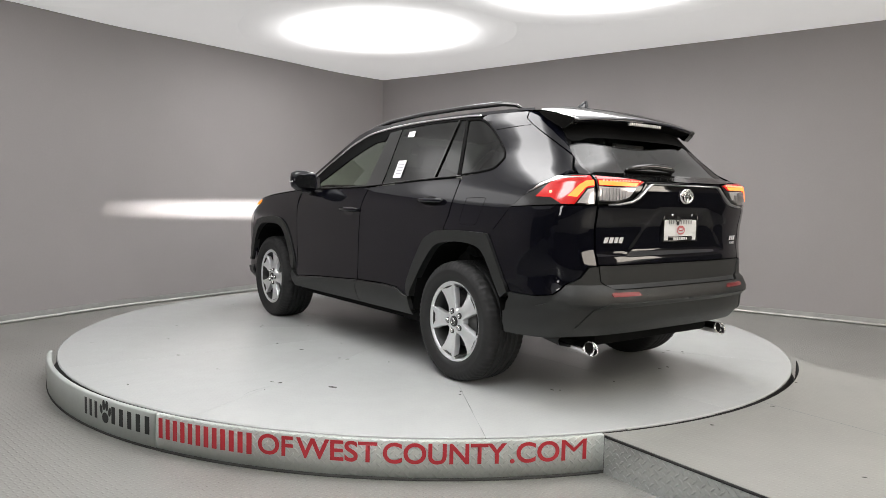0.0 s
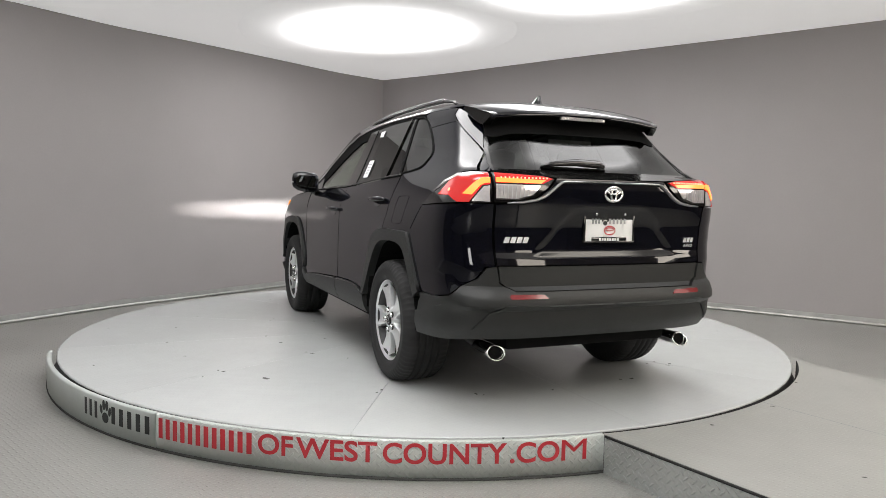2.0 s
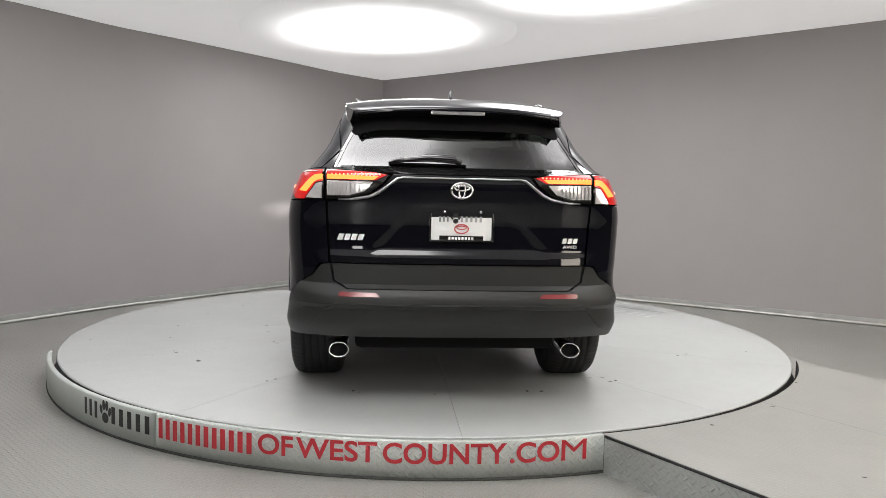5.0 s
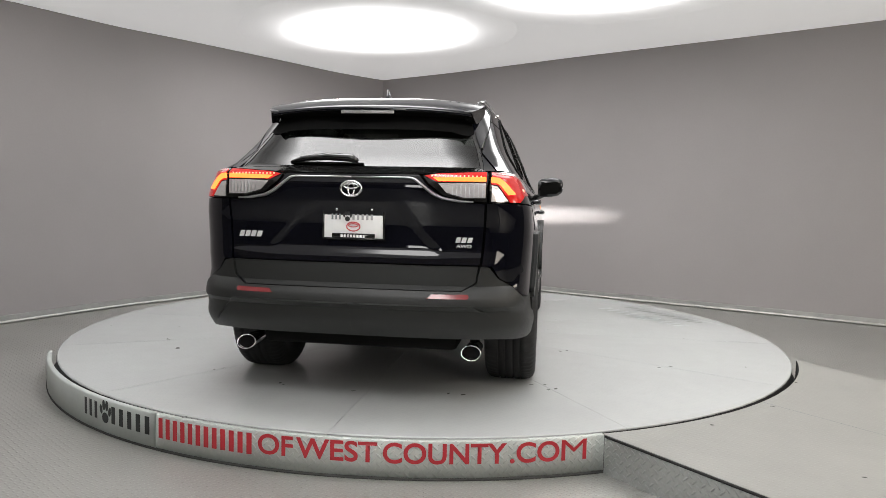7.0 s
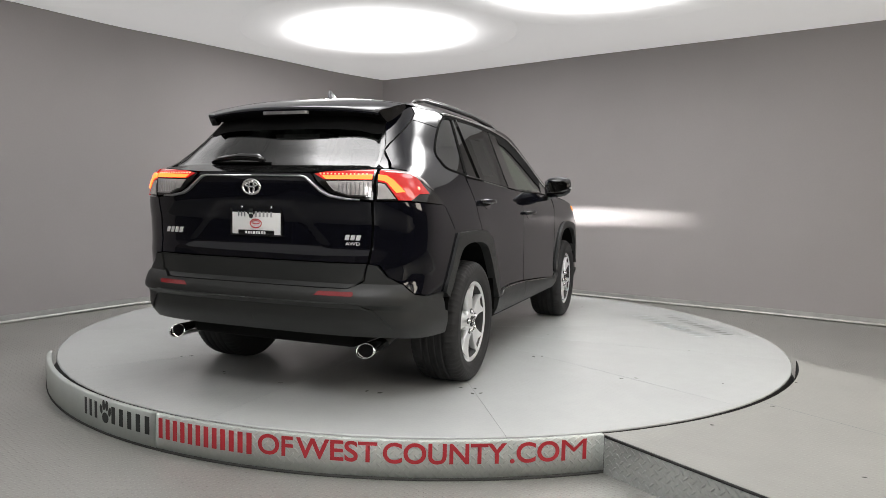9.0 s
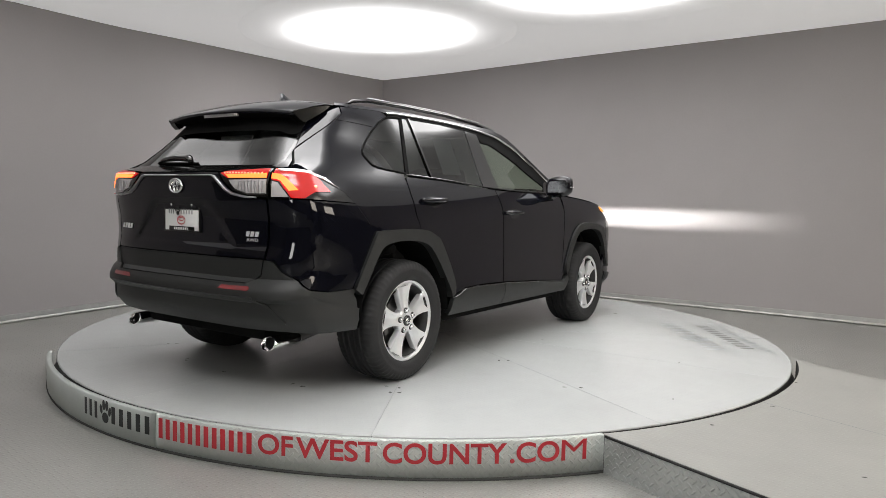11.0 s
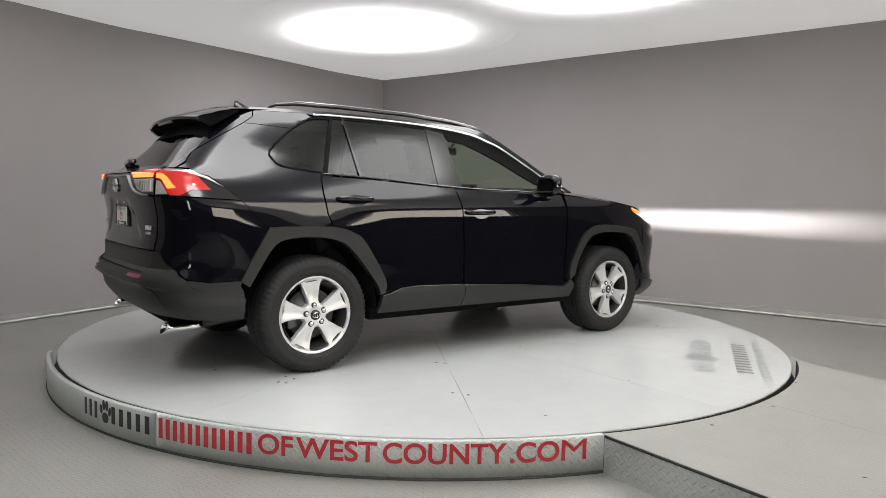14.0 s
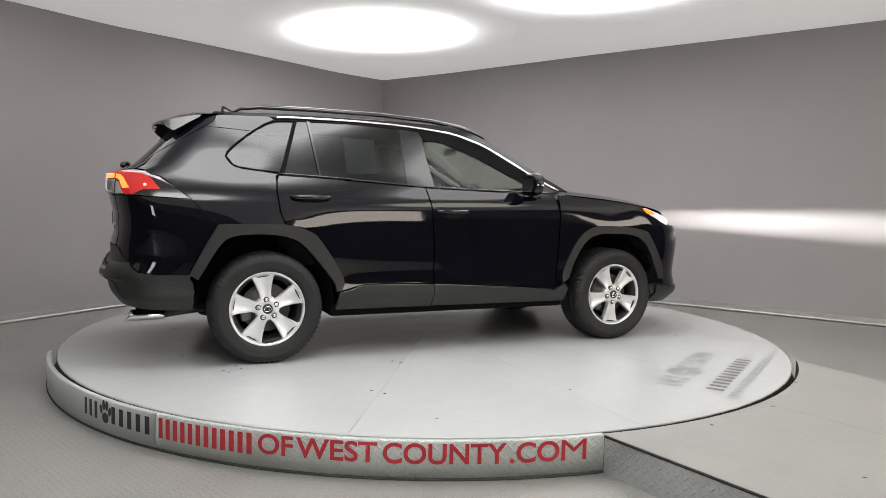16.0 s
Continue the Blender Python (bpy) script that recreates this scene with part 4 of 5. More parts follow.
panel("window_border", tail(("x", -0.6, 1.226), ("x", 0.6, 1.226), ("x", 0.595, 1.245), ("x", -0.595, 1.245)), wrap_map, M_GLOSS, gate, off=-0.001, rim=0)

panel("window_border", tail(("x", -0.56, 1.425), ("x", -0.54, 1.412), ("x", -0.5, 1.415), ("x", -0.44, 1.432), ("x", -0.3, 1.44), ("x", 0.0, 1.442), ("x", 0.3, 1.44), ("x", 0.44, 1.432), ("x", 0.5, 1.415), ("x", 0.54, 1.412), ("x", 0.56, 1.425), ("x", 0.52, 1.56), ("x", -0.52, 1.56)), wrap_map, M_INNER, gate, off=-0.001, rim=0)

# bumper
bump = [("x", 0.0, 0.625), ("x", 0.555, 0.625), ("x", 0.626, 0.668), ("x", 0.641, 0.748), ("x", 0.683, 0.744), ("x", 0.726, 0.688), ("y", -2.105, 0.597), ("y", -2.05, 0.547), ("y", -1.95, 0.518), ("y", -1.785, 0.480), ("y", -1.80, 0.368), ("y", -2.05, 0.375), ("x", 0.72, 0.385), ("x", 0.0, 0.385)]
half = tail(*bump)[:-1]
half = [p for p in half if p[0] >= -1e-6]
left = [(-u, w) for u, w in half if u > 1e-6][::-1]
last_low = (0.0, 0.385)
bumper = panel("rear_bumper", half[:] + [last_low] + left, wrap_map, M_CLAD, car, "matt dark grey plastic rear bumper", off=0.006, rim=0.035, dv=0.025)
panel("bumper_backing", tail(("x", -0.8, 0.35), ("x", 0.8, 0.35), ("x", 0.8, 0.72), ("x", -0.8, 0.72)), wrap_map, M_INNER, car, off=-0.03, rim=0)
for sg in (1, -1):
    p = tail(("x", 0.39, 0.592), ("x", 0.585, 0.592), ("x", 0.592, 0.603), ("x", 0.585, 0.614), ("x", 0.41, 0.612))
    panel("reflector", mirror_pts(p) if sg < 0 else p, wrap_map, M_REFL, bumper, "long red reflector", off=0.009, dv=0.02)
    p = tail(("x", 0.0, 0.548), ("x", 0.60, 0.55), ("x", 0.66, 0.52), ("x", 0.74, 0.43), ("x", 0.745, 0.44), ("x", 0.665, 0.535), ("x", 0.61, 0.564), ("x", 0.0, 0.562))
    panel("bumper_crease", mirror_pts(p) if sg < 0 else p, wrap_map, M_CLAD, bumper, off=0.013, rim=0.012, dv=0.02)

# nose
for sg in (1, -1):
    p = [(0.0, 0.31), (0.8, 0.31), (1.0, 0.33), (1.05, 0.47), (0.98, 0.60), (0.96, 0.895), (0.0, 0.895)]
    panel("front_bumper", dense(mirror_pts(p) if sg < 0 else p, 0.08), nose_map, M_PAINT, car, rim=0.02)
    p = [(0.0, 0.285), (0.82, 0.28), (0.93, 0.282), (0.978, 0.30), (0.972, 0.425), (0.8, 0.40), (0.0, 0.38)]
    panel("front_lip", dense(mirror_pts(p) if sg < 0 else p, 0.08), nose_map, M_CLAD, car, "dark grey plastic lower lip", off=0.014, rim=0.04)
rows = []
bm = bmesh.new()
for y, ze in spline(HOOD_EDGE, 4):
    xe = half_width(y, ze)
    rows.append([bm.verts.new((xe * e, y + 0.10 * (1 - e * e) * (y - 0.82) / 1.24, ze + 0.05 * (1 - abs(e) ** 3) + 0.012 * math.exp(-((abs(e) - 0.72) / 0.12) ** 2))) for e in [k / 10 for k in range(-10, 11)]])
for p, q in zip(rows, rows[1:]):
    for i in range(20):
        bm.faces.new((p[i], p[i + 1], q[i + 1], q[i]))
front_row = rows[-1]
low = [bm.verts.new((v.co.x, v.co.y - 0.01, v.co.z - 0.04)) for v in front_row]
for i in range(20):
    bm.faces.new((front_row[i], front_row[i + 1], low[i + 1], low[i]))
part("bonnet", bm, M_PAINT, car)
bm = bmesh.new()
box(bm, -0.72, 0.72, 1.55, 1.99, 0.55, 0.895)
box(bm, -0.44, 0.44, 1.9, 2.05, 0.85, 0.99)
part("engine_bay", bm, M_INNER, car)
for sg in (1, -1):
    # headlamp: a shielded emitter behind a slot
    bm = bmesh.new()
    for x0, x1, y0, y1, z0, z1 in ((0.44, 0.70, 1.90, 1.985, 0.896, 0.921), (0.44, 0.70, 1.90, 1.985, 0.931, 0.96), (0.44, 0.70, 1.76, 1.78, 0.90, 0.955), (0.44, 0.70, 1.76, 1.90, 0.89, 0.90),
                                   (0.44, 0.70, 1.76, 1.90, 0.955, 0.965), (0.44, 0.46, 1.78, 1.90, 0.90, 0.955), (0.68, 0.70, 1.78, 1.90, 0.90, 0.955), (0.46, 0.50, 1.90, 1.98, 0.92, 0.932), (0.66, 0.68, 1.90, 1.98, 0.92, 0.932)):
        box(bm, *sorted((sg * x0, sg * x1)), y0, y1, z0, z1)
    hl = part("headlamp", bm, M_INNER, car, "lit headlamp")
    bm = bmesh.new()
    x0, x1 = sorted((sg * 0.51, sg * 0.65))
    bm.faces.new([bm.verts.new(q) for q in ((x0, 1.785, 0.9215), (x0, 1.785, 0.9375), (x1, 1.785, 0.9375), (x1, 1.785, 0.9215))])
    part("emitter", bm, M_HEAD, hl, flat=True)
    fm = side_map(sg)
    panel("lamp_lens", dense([(1.63, 1.038), (1.77, 1.0), (1.88, 0.97), (1.93, 0.935), (1.88, 0.905), (1.80, 0.925), (1.68, 0.99)]), fm, M_HLENS, hl, "clear lamp cover", off=0.003)
    panel("side_marker", dense([(1.61, 1.035), (1.72, 1.008), (1.73, 0.985), (1.67, 0.99), (1.63, 1.01)]), fm, M_AMBER, hl, "glowing amber side marker", off=0.007)

# roof
ROOF_E = [(-1.76, 1.588), (-1.6, 1.602), (-1.3, 1.613), (-1.0, 1.622), (-0.5, 1.62), (-0.1, 1.605), (0.1, 1.588), (0.24, 1.545)]
ROOF_C = [(-1.76, 1.628), (-1.6, 1.645), (-1.3, 1.662), (-1.0, 1.67), (-0.5, 1.67), (-0.1, 1.650), (0.1, 1.624), (0.24, 1.585)]
rows = []
bm = bmesh.new()
for k in range(25):
    y = -1.76 + 2.0 * k / 24
    ze, zc = soft_line(ROOF_E, y, 0.08), soft_line(ROOF_C, y, 0.08)
    xe = half_width(max(y, -1.45), ze)
    xe *= curve_line([(-1.76, 0.965), (-1.45, 1.0)], y)
    rows.append([bm.verts.new((xe * e, y + (0.10 * (1 - e * e) if y > 0 else 0.0) * y / 0.24, ze + (zc - ze) * (1 - abs(e) ** 2.6))) for e in [j / 12 for j in range(-12, 13)]])
for p, q in zip(rows, rows[1:]):
    for i in range(24):
        bm.faces.new((p[i], p[i + 1], q[i + 1], q[i]))
part("roof", bm, M_PAINT, car)
bm = bmesh.new()
rows = []
for y, ze in spline(SCREEN[1:], 3):
    xe = half_width(y, ze)
    t = (y - 0.22) / 0.78
    rows.append([bm.verts.new((xe * e, y + (0.10 - 0.08 * t) * (1 - e * e), ze + 0.03 * (1 - t) * (1 - e * e))) for e in [j / 8 for j in range(-8, 9)]])
for p, q in zip(rows, rows[1:]):
    for i in range(16):
        bm.faces.new((p[i], p[i + 1], q[i + 1], q[i]))
part("windscreen", bm, M_CLEAR, car, "clear windscreen")
bm = bmesh.new()
rows = []
for y, z, xw in ((-1.70, 1.56, 0.5), (-1.2, 1.60, 0.55), (-0.4, 1.6, 0.55), (0.15, 1.56, 0.52)):
    rows.append([bm.verts.new((xw * e, y, z + 0.02 * (1 - e * e))) for e in (-1, -0.5, 0, 0.5, 1)])
for p, q in zip(rows, rows[1:]):
    for i in range(4):
        bm.faces.new((p[i], p[i + 1], q[i + 1], q[i]))
part("headlining", bm, M_BEIGE, car, "light fabric headlining")

# roof spoiler
bm = bmesh.new()
es = [j / 14 for j in range(-14, 15)]
prof = lambda e: [(-1.73, 1.595 + 0.042 * (1 - abs(e) ** 2.6)), (-1.85, 1.568 + 0.04 * (1 - abs(e) ** 2.6)), (-1.97 + 0.05 * e * e, 1.538 + 0.03 * (1 - abs(e) ** 2.6)), (-2.005 + 0.06 * e * e, 1.524 + 0.028 * (1 - abs(e) ** 2.6)), (-2.0 + 0.06 * e * e, 1.512 + 0.026 * (1 - abs(e) ** 2.6)), (-1.93 + 0.05 * e * e, 1.51 + 0.02 * (1 - abs(e) ** 2.6)), (-1.83, 1.50 + 0.01 * (1 - abs(e) ** 2.6))]
wid = [0.60, 0.59, 0.562, 0.548, 0.545, 0.54, 0.52]
rows = [[bm.verts.new((wid[k] * e, prof(e)[k][0], prof(e)[k][1])) for e in es] for k in range(7)]
for p, q in zip(rows[:5], rows[1:5]):
    for i in range(len(es) - 1):
        bm.faces.new((p[i], p[i + 1], q[i + 1], q[i]))
for v in rows[5] + rows[6]:
    bm.verts.remove(v)
spoiler = part("roof_spoiler", bm, M_PAINT, car, "black roof spoiler over the rear window")
bm = bmesh.new()
rows = [[bm.verts.new((wid[k] * e, prof(e)[k][0], prof(e)[k][1] - 0.0005)) for e in es] for k in (4, 5, 6)]
for p, q in zip(rows, rows[1:]):
    for i in range(len(es) - 1):
        bm.faces.new((p[i], p[i + 1], q[i + 1], q[i]))
# Shade under the spoiler is put into the colour as matt black.
part("spoiler_underside", bm, M_INNER, spoiler, "underside of the spoiler, matt black for its shade")
for sg in (1, -1):
    bm = bmesh.new()
    o = [(-1.72, 1.585, 0.60), (-1.85, 1.562, 0.594), (-1.945, 1.536, 0.552), (-1.935, 1.512, 0.555), (-1.92, 1.498, 0.56), (-1.90, 1.485, 0.566), (-1.88, 1.482, 0.575), (-1.80, 1.53, 0.60)]
    o = spline(o, 3, True)
    a = [bm.verts.new((sg * x, y, z)) for y, z, x in o]
    b = [bm.verts.new((sg * (x - 0.045), y, z)) for y, z, x in o]
    bm.faces.new(a); bm.faces.new(b[::-1])
    for i in range(len(o)):
        bm.faces.new((a[i], a[(i + 1) % len(o)], b[(i + 1) % len(o)], b[i]))
    bmesh.ops.recalc_face_normals(bm, faces=bm.faces)
    part("spoiler_fin", bm, M_GLOSS, spoiler)
bm = bmesh.new()
box(bm, -0.143, 0.143, -1.995, -1.975, 1.52, 1.542, 0.004)
part("brake_light", bm, M_CLENS, spoiler, "clear high-level brake light")
bm = bmesh.new()
for i in range(14):
    box(bm, -0.135 + i * 0.0193, -0.122 + i * 0.0193, -1.998, -1.99, 1.524, 1.538)
part("light_cells", bm, M_SATIN, spoiler)


# ---- wheels ----
def make_wheel():
    """A wheel at the origin, its outer side towards +x."""
    bm = bmesh.new()
    lathe(bm, [(0.205, -0.17), (0.212, -0.10), (0.19, -0.06), (0.205, 0.03), (0.214, 0.045)], 48)
    wheel = part("wheel", bm, M_DARKSTEEL)
    # tyre
    bm = bmesh.new()
    prof = [(0.208, -0.185), (0.222, -0.205), (0.27, -0.222), (0.31, -0.22), (0.338, -0.208), (0.353, -0.19), (0.3585, -0.165)]
    for c in (-0.135, -0.095, -0.053, -0.013):
        prof += [(0.3605, c - 0.007), (0.3605, c - 0.006), (0.352, c - 0.004), (0.352, c + 0.004), (0.3605, c + 0.006)]
    prof += [(0.3585, 0.017), (0.353, 0.043), (0.338, 0.06), (0.312, 0.071), (0.30, 0.0725), (0.297, 0.071), (0.275, 0.072), (0.255, 0.066), (0.244, 0.057), (0.238, 0.048), (0.225, 0.035)]
    rings = lathe(bm, prof, 192)
    # notches between the shoulder blocks
    for ring, (r, a) in zip(rings, prof):
        if 0.335 < r < 0.3595 and (a > 0.01 or a < -0.16):
            for k, q in enumerate(ring):
                if k % 3 == 0:
                    q.co.y, q.co.z = q.co.y * 0.978, q.co.z * 0.978
    tyre = part("tyre", bm, M_TYRE, wheel, "black tyre with grooved tread")
    # rim and spokes
    bm = bmesh.new()
    lathe(bm, [(0.185, -0.05), (0.200, 0.02), (0.203, 0.036), (0.209, 0.045), (0.216, 0.0485), (0.2205, 0.0495), (0.2225, 0.046), (0.222, 0.04)], 60)
    rim = part("rim", bm, M_ALLOY, wheel, "silver five-spoke alloy rim")
    for k in range(5):
        bm = bmesh.new()
        m = Matrix.Rotation(k * 2 * math.pi / 5, 4, "X")
        sect = []
        for r, hw, x in ((0.035, 0.028, 0.042), (0.062, 0.033, 0.042), (0.09, 0.034, 0.039), (0.13, 0.043, 0.037), (0.165, 0.052, 0.040), (0.19, 0.061, 0.044), (0.2, 0.067, 0.046), (0.207, 0.072, 0.046)):
            g = 0.011 if r > 0.08 else 0.001
            row = [(-hw, x - 0.035), (-hw, x - 0.010), (-hw * 0.93, x - 0.001), (-hw * 0.66, x), (-hw * 0.30, x - g), (hw * 0.30, x - g), (hw * 0.66, x), (hw * 0.93, x - 0.001), (hw, x - 0.010), (hw, x - 0.035)]
            sect.append([bm.verts.new(m @ Vector((xx, yy, math.sqrt(max(r * r - yy * yy * (1 if r > 0.12 else 0), 1e-6))))) for yy, xx in row])
        for p, q in zip(sect, sect[1:]):
            for i in range(9):
                bm.faces.new((p[i], p[i + 1], q[i + 1], q[i]))
        bmesh.ops.recalc_face_normals(bm, faces=bm.faces)
        part("spoke", bm, M_ALLOY, wheel)
    bm = bmesh.new()
    lathe(bm, [(0.075, 0.0), (0.072, 0.034), (0.062, 0.042), (0.04, 0.046), (0.034, 0.043), (0.0005, 0.043)], 32)
    part("hub", bm, M_ALLOY, wheel)
    bm = bmesh.new()
    lathe(bm, [(0.030, 0.040), (0.029, 0.050), (0.026, 0.053), (0.0005, 0.054)], 28)
    part("hub_cap", bm, M_GLOSS, wheel, "black hub cap with a silver oval mark")
    bm = bmesh.new()
    for rx, rz in ((0.021, 0.015), (0.0075, 0.014)):
        tube(bm, [(0.0555, rx * math.cos(a * math.pi / 8), rz * math.sin(a * math.pi / 8)) for a in range(17)], 0.002, 5)
    part("cap_mark", bm, M_CHROME, wheel)
    for k in range(5):
        a = -k * 2 * math.pi / 5
        c = Vector((0.0, 0.055 * math.sin(a), 0.055 * math.cos(a)))
        # Flat dark disc painting in the shaded hollow round the nut.
        bm = bmesh.new()
        lathe(bm, [(0.0175, 0.040), (0.0165, 0.0455), (0.0004, 0.0455)], 16)
        for q in bm.verts:
            q.co += c
        part("nut_recess", bm, M_DARKSTEEL, wheel)
        bm = bmesh.new()
        lathe(bm, [(0.0125, 0.044), (0.0115, 0.054), (0.008, 0.058), (0.0004, 0.058)], 6)
        for q in bm.verts:
            q.co += c
        part("wheel_nut", bm, M_CHROME, wheel)
    bm = bmesh.new()
    lathe(bm, [(0.145, -0.045), (0.145, -0.03), (0.075, -0.03), (0.07, -0.005), (0.0005, -0.005)], 40)
    part("brake_disc", bm, M_STEEL, wheel)
    bm = bmesh.new()
    box(bm, -0.075, -0.015, -0.15, -0.09, -0.06, 0.08, 0.012)
    part("brake_caliper", bm, M_STEEL, wheel)
    bm = bmesh.new()
    lathe(bm, [(0.203, -0.15), (0.0005, -0.15)], 32)
    part("backplate", bm, M_INNER, wheel)
    for o in wheel.children:
        if o.name.split(".")[0] in ("rim", "spoke", "hub", "hub_cap", "cap_mark", "wheel_nut", "nut_recess", "brake_disc", "brake_caliper"):
            for q in o.data.vertices:
                q.co.y, q.co.z = q.co.y * 1.085, q.co.z * 1.085
    return wheel


wheel = make_wheel()
wheel.parent = car
HUBX = 0.838
wheel.matrix_basis = pose(HUBX, -1.345, 0.354, 8)
for sg, y, turn in ((1, 1.345, 30), (-1, -1.345, 52), (-1, 1.345, 20)):
    c = copy_thing(wheel, pose(sg * HUBX, y, 0.354, turn if sg > 0 else -turn, 0, 0 if sg > 0 else 180))
    c.parent = car

# wheel wells and underside
for y in (-1.345, 1.345):
    for sg in (1, -1):
        bm = bmesh.new()
        n = 20
        cols = []
        for k in range(n + 1):
            a = math.pi * (1.0 * k / n)
            cols.append([bm.verts.new((sg * x, y + 0.43 * math.cos(a), 0.37 + 0.47 * math.sin(a))) for x in (0.52, 0.885)] + [bm.verts.new((sg * 0.52, y, 0.37))])
        for p, q in zip(cols, cols[1:]):
            bm.faces.new((p[0], q[0], q[1], p[1]))
            bm.faces.new((p[0], q[0], q[2]))
        part("wheel_well", bm, M_INNER, car, "black wheel arch liner", flat=True)
bm = bmesh.new()
box(bm, -0.80, 0.80, -0.92, 0.92, 0.27, 0.36, 0.02)
box(bm, -0.52, 0.52, -2.12, 2.12, 0.30, 0.45, 0.03)
box(bm, -0.75, 0.75, -2.15, -1.80, 0.40, 0.46, 0.02)
box(bm, -0.55, 0.55, 1.82, 2.04, 0.32, 0.46, 0.02)
box(bm, -0.8, 0.8, -1.9, -0.9, 0.85, 0.90)
part("underbody", bm, M_INNER, car, "dark underside")
bm = bmesh.new()
tube(bm, [(-0.7, -1.345, 0.33), (0.7, -1.345, 0.33)], 0.045, 10)
tube(bm, [(-0.25, -1.65, 0.33), (0.25, -1.65, 0.33)], 0.11, 12)
part("rear_axle", bm, M_DARKSTEEL, car, "dark rear axle and silencer")
for sg in (1, -1):
    bm = bmesh.new()
    rings = []
    for y, rx, rz, in ((-1.95, 0.03, 0.028), (-1.975, 0.044, 0.033), (-2.14, 0.05, 0.036), (-2.165, 0.05, 0.036), (-2.162, 0.046, 0.032), (-2.06, 0.045, 0.031)):
        rings.append([bm.verts.new((sg * 0.597 + rx * math.cos(k * math.pi / 12), y + (0.018 * math.sin(k * math.pi / 12) if y < -2.1 else 0), 0.305 + rz * math.sin(k * math.pi / 12))) for k in range(24)])
    for p, q in zip(rings, rings[1:]):
        for k in range(24):
            bm.faces.new((p[k], p[(k + 1) % 24], q[(k + 1) % 24], q[k]))
    pipe = bmesh.new()
    tube(pipe, [(sg * 0.50, -1.60, 0.33), (sg * 0.58, -1.80, 0.325), (sg * 0.597, -1.97, 0.306)], 0.027, 10)
    part("exhaust_pipe", pipe, M_DARKSTEEL, car, "dark exhaust pipe")
    ex = part("exhaust_tip", bm, M_CHROME, car, "chrome oval exhaust tip")
    # Black disc near the mouth, added for the shade inside the tip.
    bm = bmesh.new()
    bm.faces.new([bm.verts.new((sg * 0.597 + 0.045 * math.cos(k * math.pi / 12), -2.138, 0.305 + 0.031 * math.sin(k * math.pi / 12))) for k in range(24)])
    part("exhaust_inside", bm, M_INNER, ex)

# ---- door mirrors, handles, rails, aerial, wiper ----
for sg in (1, -1):
    bm = bmesh.new()
    sect = []
    for x, y0, y1, z0, z1 in ((0.865, 0.49, 0.58, 1.135, 1.24), (0.89, 0.475, 0.60, 1.122, 1.258), (0.95, 0.47, 0.605, 1.12, 1.268), (1.01, 0.475, 0.595, 1.132, 1.265), (1.04, 0.49, 0.575, 1.155, 1.25), (1.047, 0.51, 0.55, 1.175, 1.225)):
        row = []
        for k in range(16):
            a = k * math.pi / 8
            ca, sa = math.cos(a), math.sin(a)
            row.append(bm.verts.new((sg * x, (y0 + y1) / 2 + (y1 - y0) / 2 * math.copysign(abs(ca) ** 0.55, ca), (z0 + z1) / 2 + (z1 - z0) / 2 * math.copysign(abs(sa) ** 0.6, sa))))
        sect.append(row)
    for p, q in zip(sect, sect[1:]):
        for k in range(16):
            bm.faces.new((p[k], p[(k + 1) % 16], q[(k + 1) % 16], q[k]))
    bm.faces.new(sect[0]); bm.faces.new(sect[-1])
    mir = part("door_mirror", bm, M_PAINT, car, "black door mirror")
    bm = bmesh.new()
    tube(bm, [(sg * 0.80, 0.66, 1.09), (sg * 0.86, 0.61, 1.11), (sg * 0.92, 0.58, 1.135)], [0.05, 0.035, 0.03], 10, 0.7)
    part("mirror_foot", bm, M_GLOSS, mir)
    bm = bmesh.new()
    o = [(0.885, 1.14), (1.0, 1.145), (1.03, 1.17), (1.03, 1.22), (1.005, 1.238), (0.90, 1.228), (0.885, 1.21)]
    bm.faces.new([bm.verts.new((sg * x, 0.4685, z)) for x, z in o])
    part("mirror_glass", bm, M_MIRROR, mir, "mirror glass", flat=True)
    bm = bmesh.new()
    box(bm, *sorted((sg * 1.028, sg * 1.047)), 0.50, 0.57, 1.185, 1.195, 0.003)
    part("indicator", bm, M_WHITE, mir, "clear indicator strip")
    for o in (mir, *[c for c in mir.children if c.name.split(".")[0] != "mirror_foot"]):
        for q in o.data.vertices:
            q.co = Vector((sg * (0.865 + (abs(q.co.x) - 0.865) * 1.16), 0.53 + (q.co.y - 0.53) * 0.72, 1.19 + (q.co.z - 1.19) * 1.14))
    fm = side_map(sg)
    for y, z, ln in ((-1.067, 1.065, 0.13), (-0.061, 0.985, 0.13)):
        bm = bmesh.new()
        c = fm(y, z)
        # Dark ellipse laid on the door, standing in for the cup's shade.
        cup = [(y + 0.075 * math.cos(a * math.pi / 10) + 0.01, z - 0.008 + 0.036 * math.sin(a * math.pi / 10)) for a in range(20)]
        bm.faces.new([bm.verts.new(fm(u, w) + Vector((sg * 0.0015, 0, 0))) for u, w in cup])
        hd = part("handle_recess", bm, M_GLOSS, car, "flat dark disc standing in for the shaded handle recess")
        bm = bmesh.new()
        tube(bm, [fm(y + d * ln, z + 0.004) + Vector((sg * o, 0, 0)) for d, o in ((-1, 0.002), (-0.9, 0.016), (-0.6, 0.032), (0, 0.037), (0.6, 0.033), (0.88, 0.02), (1, 0.003))], [0.008, 0.013, 0.016, 0.016, 0.016, 0.014, 0.008], 10, 1.0)
        part("door_handle", bm, M_PAINT, hd, "black pull handle")
    bm = bmesh.new()
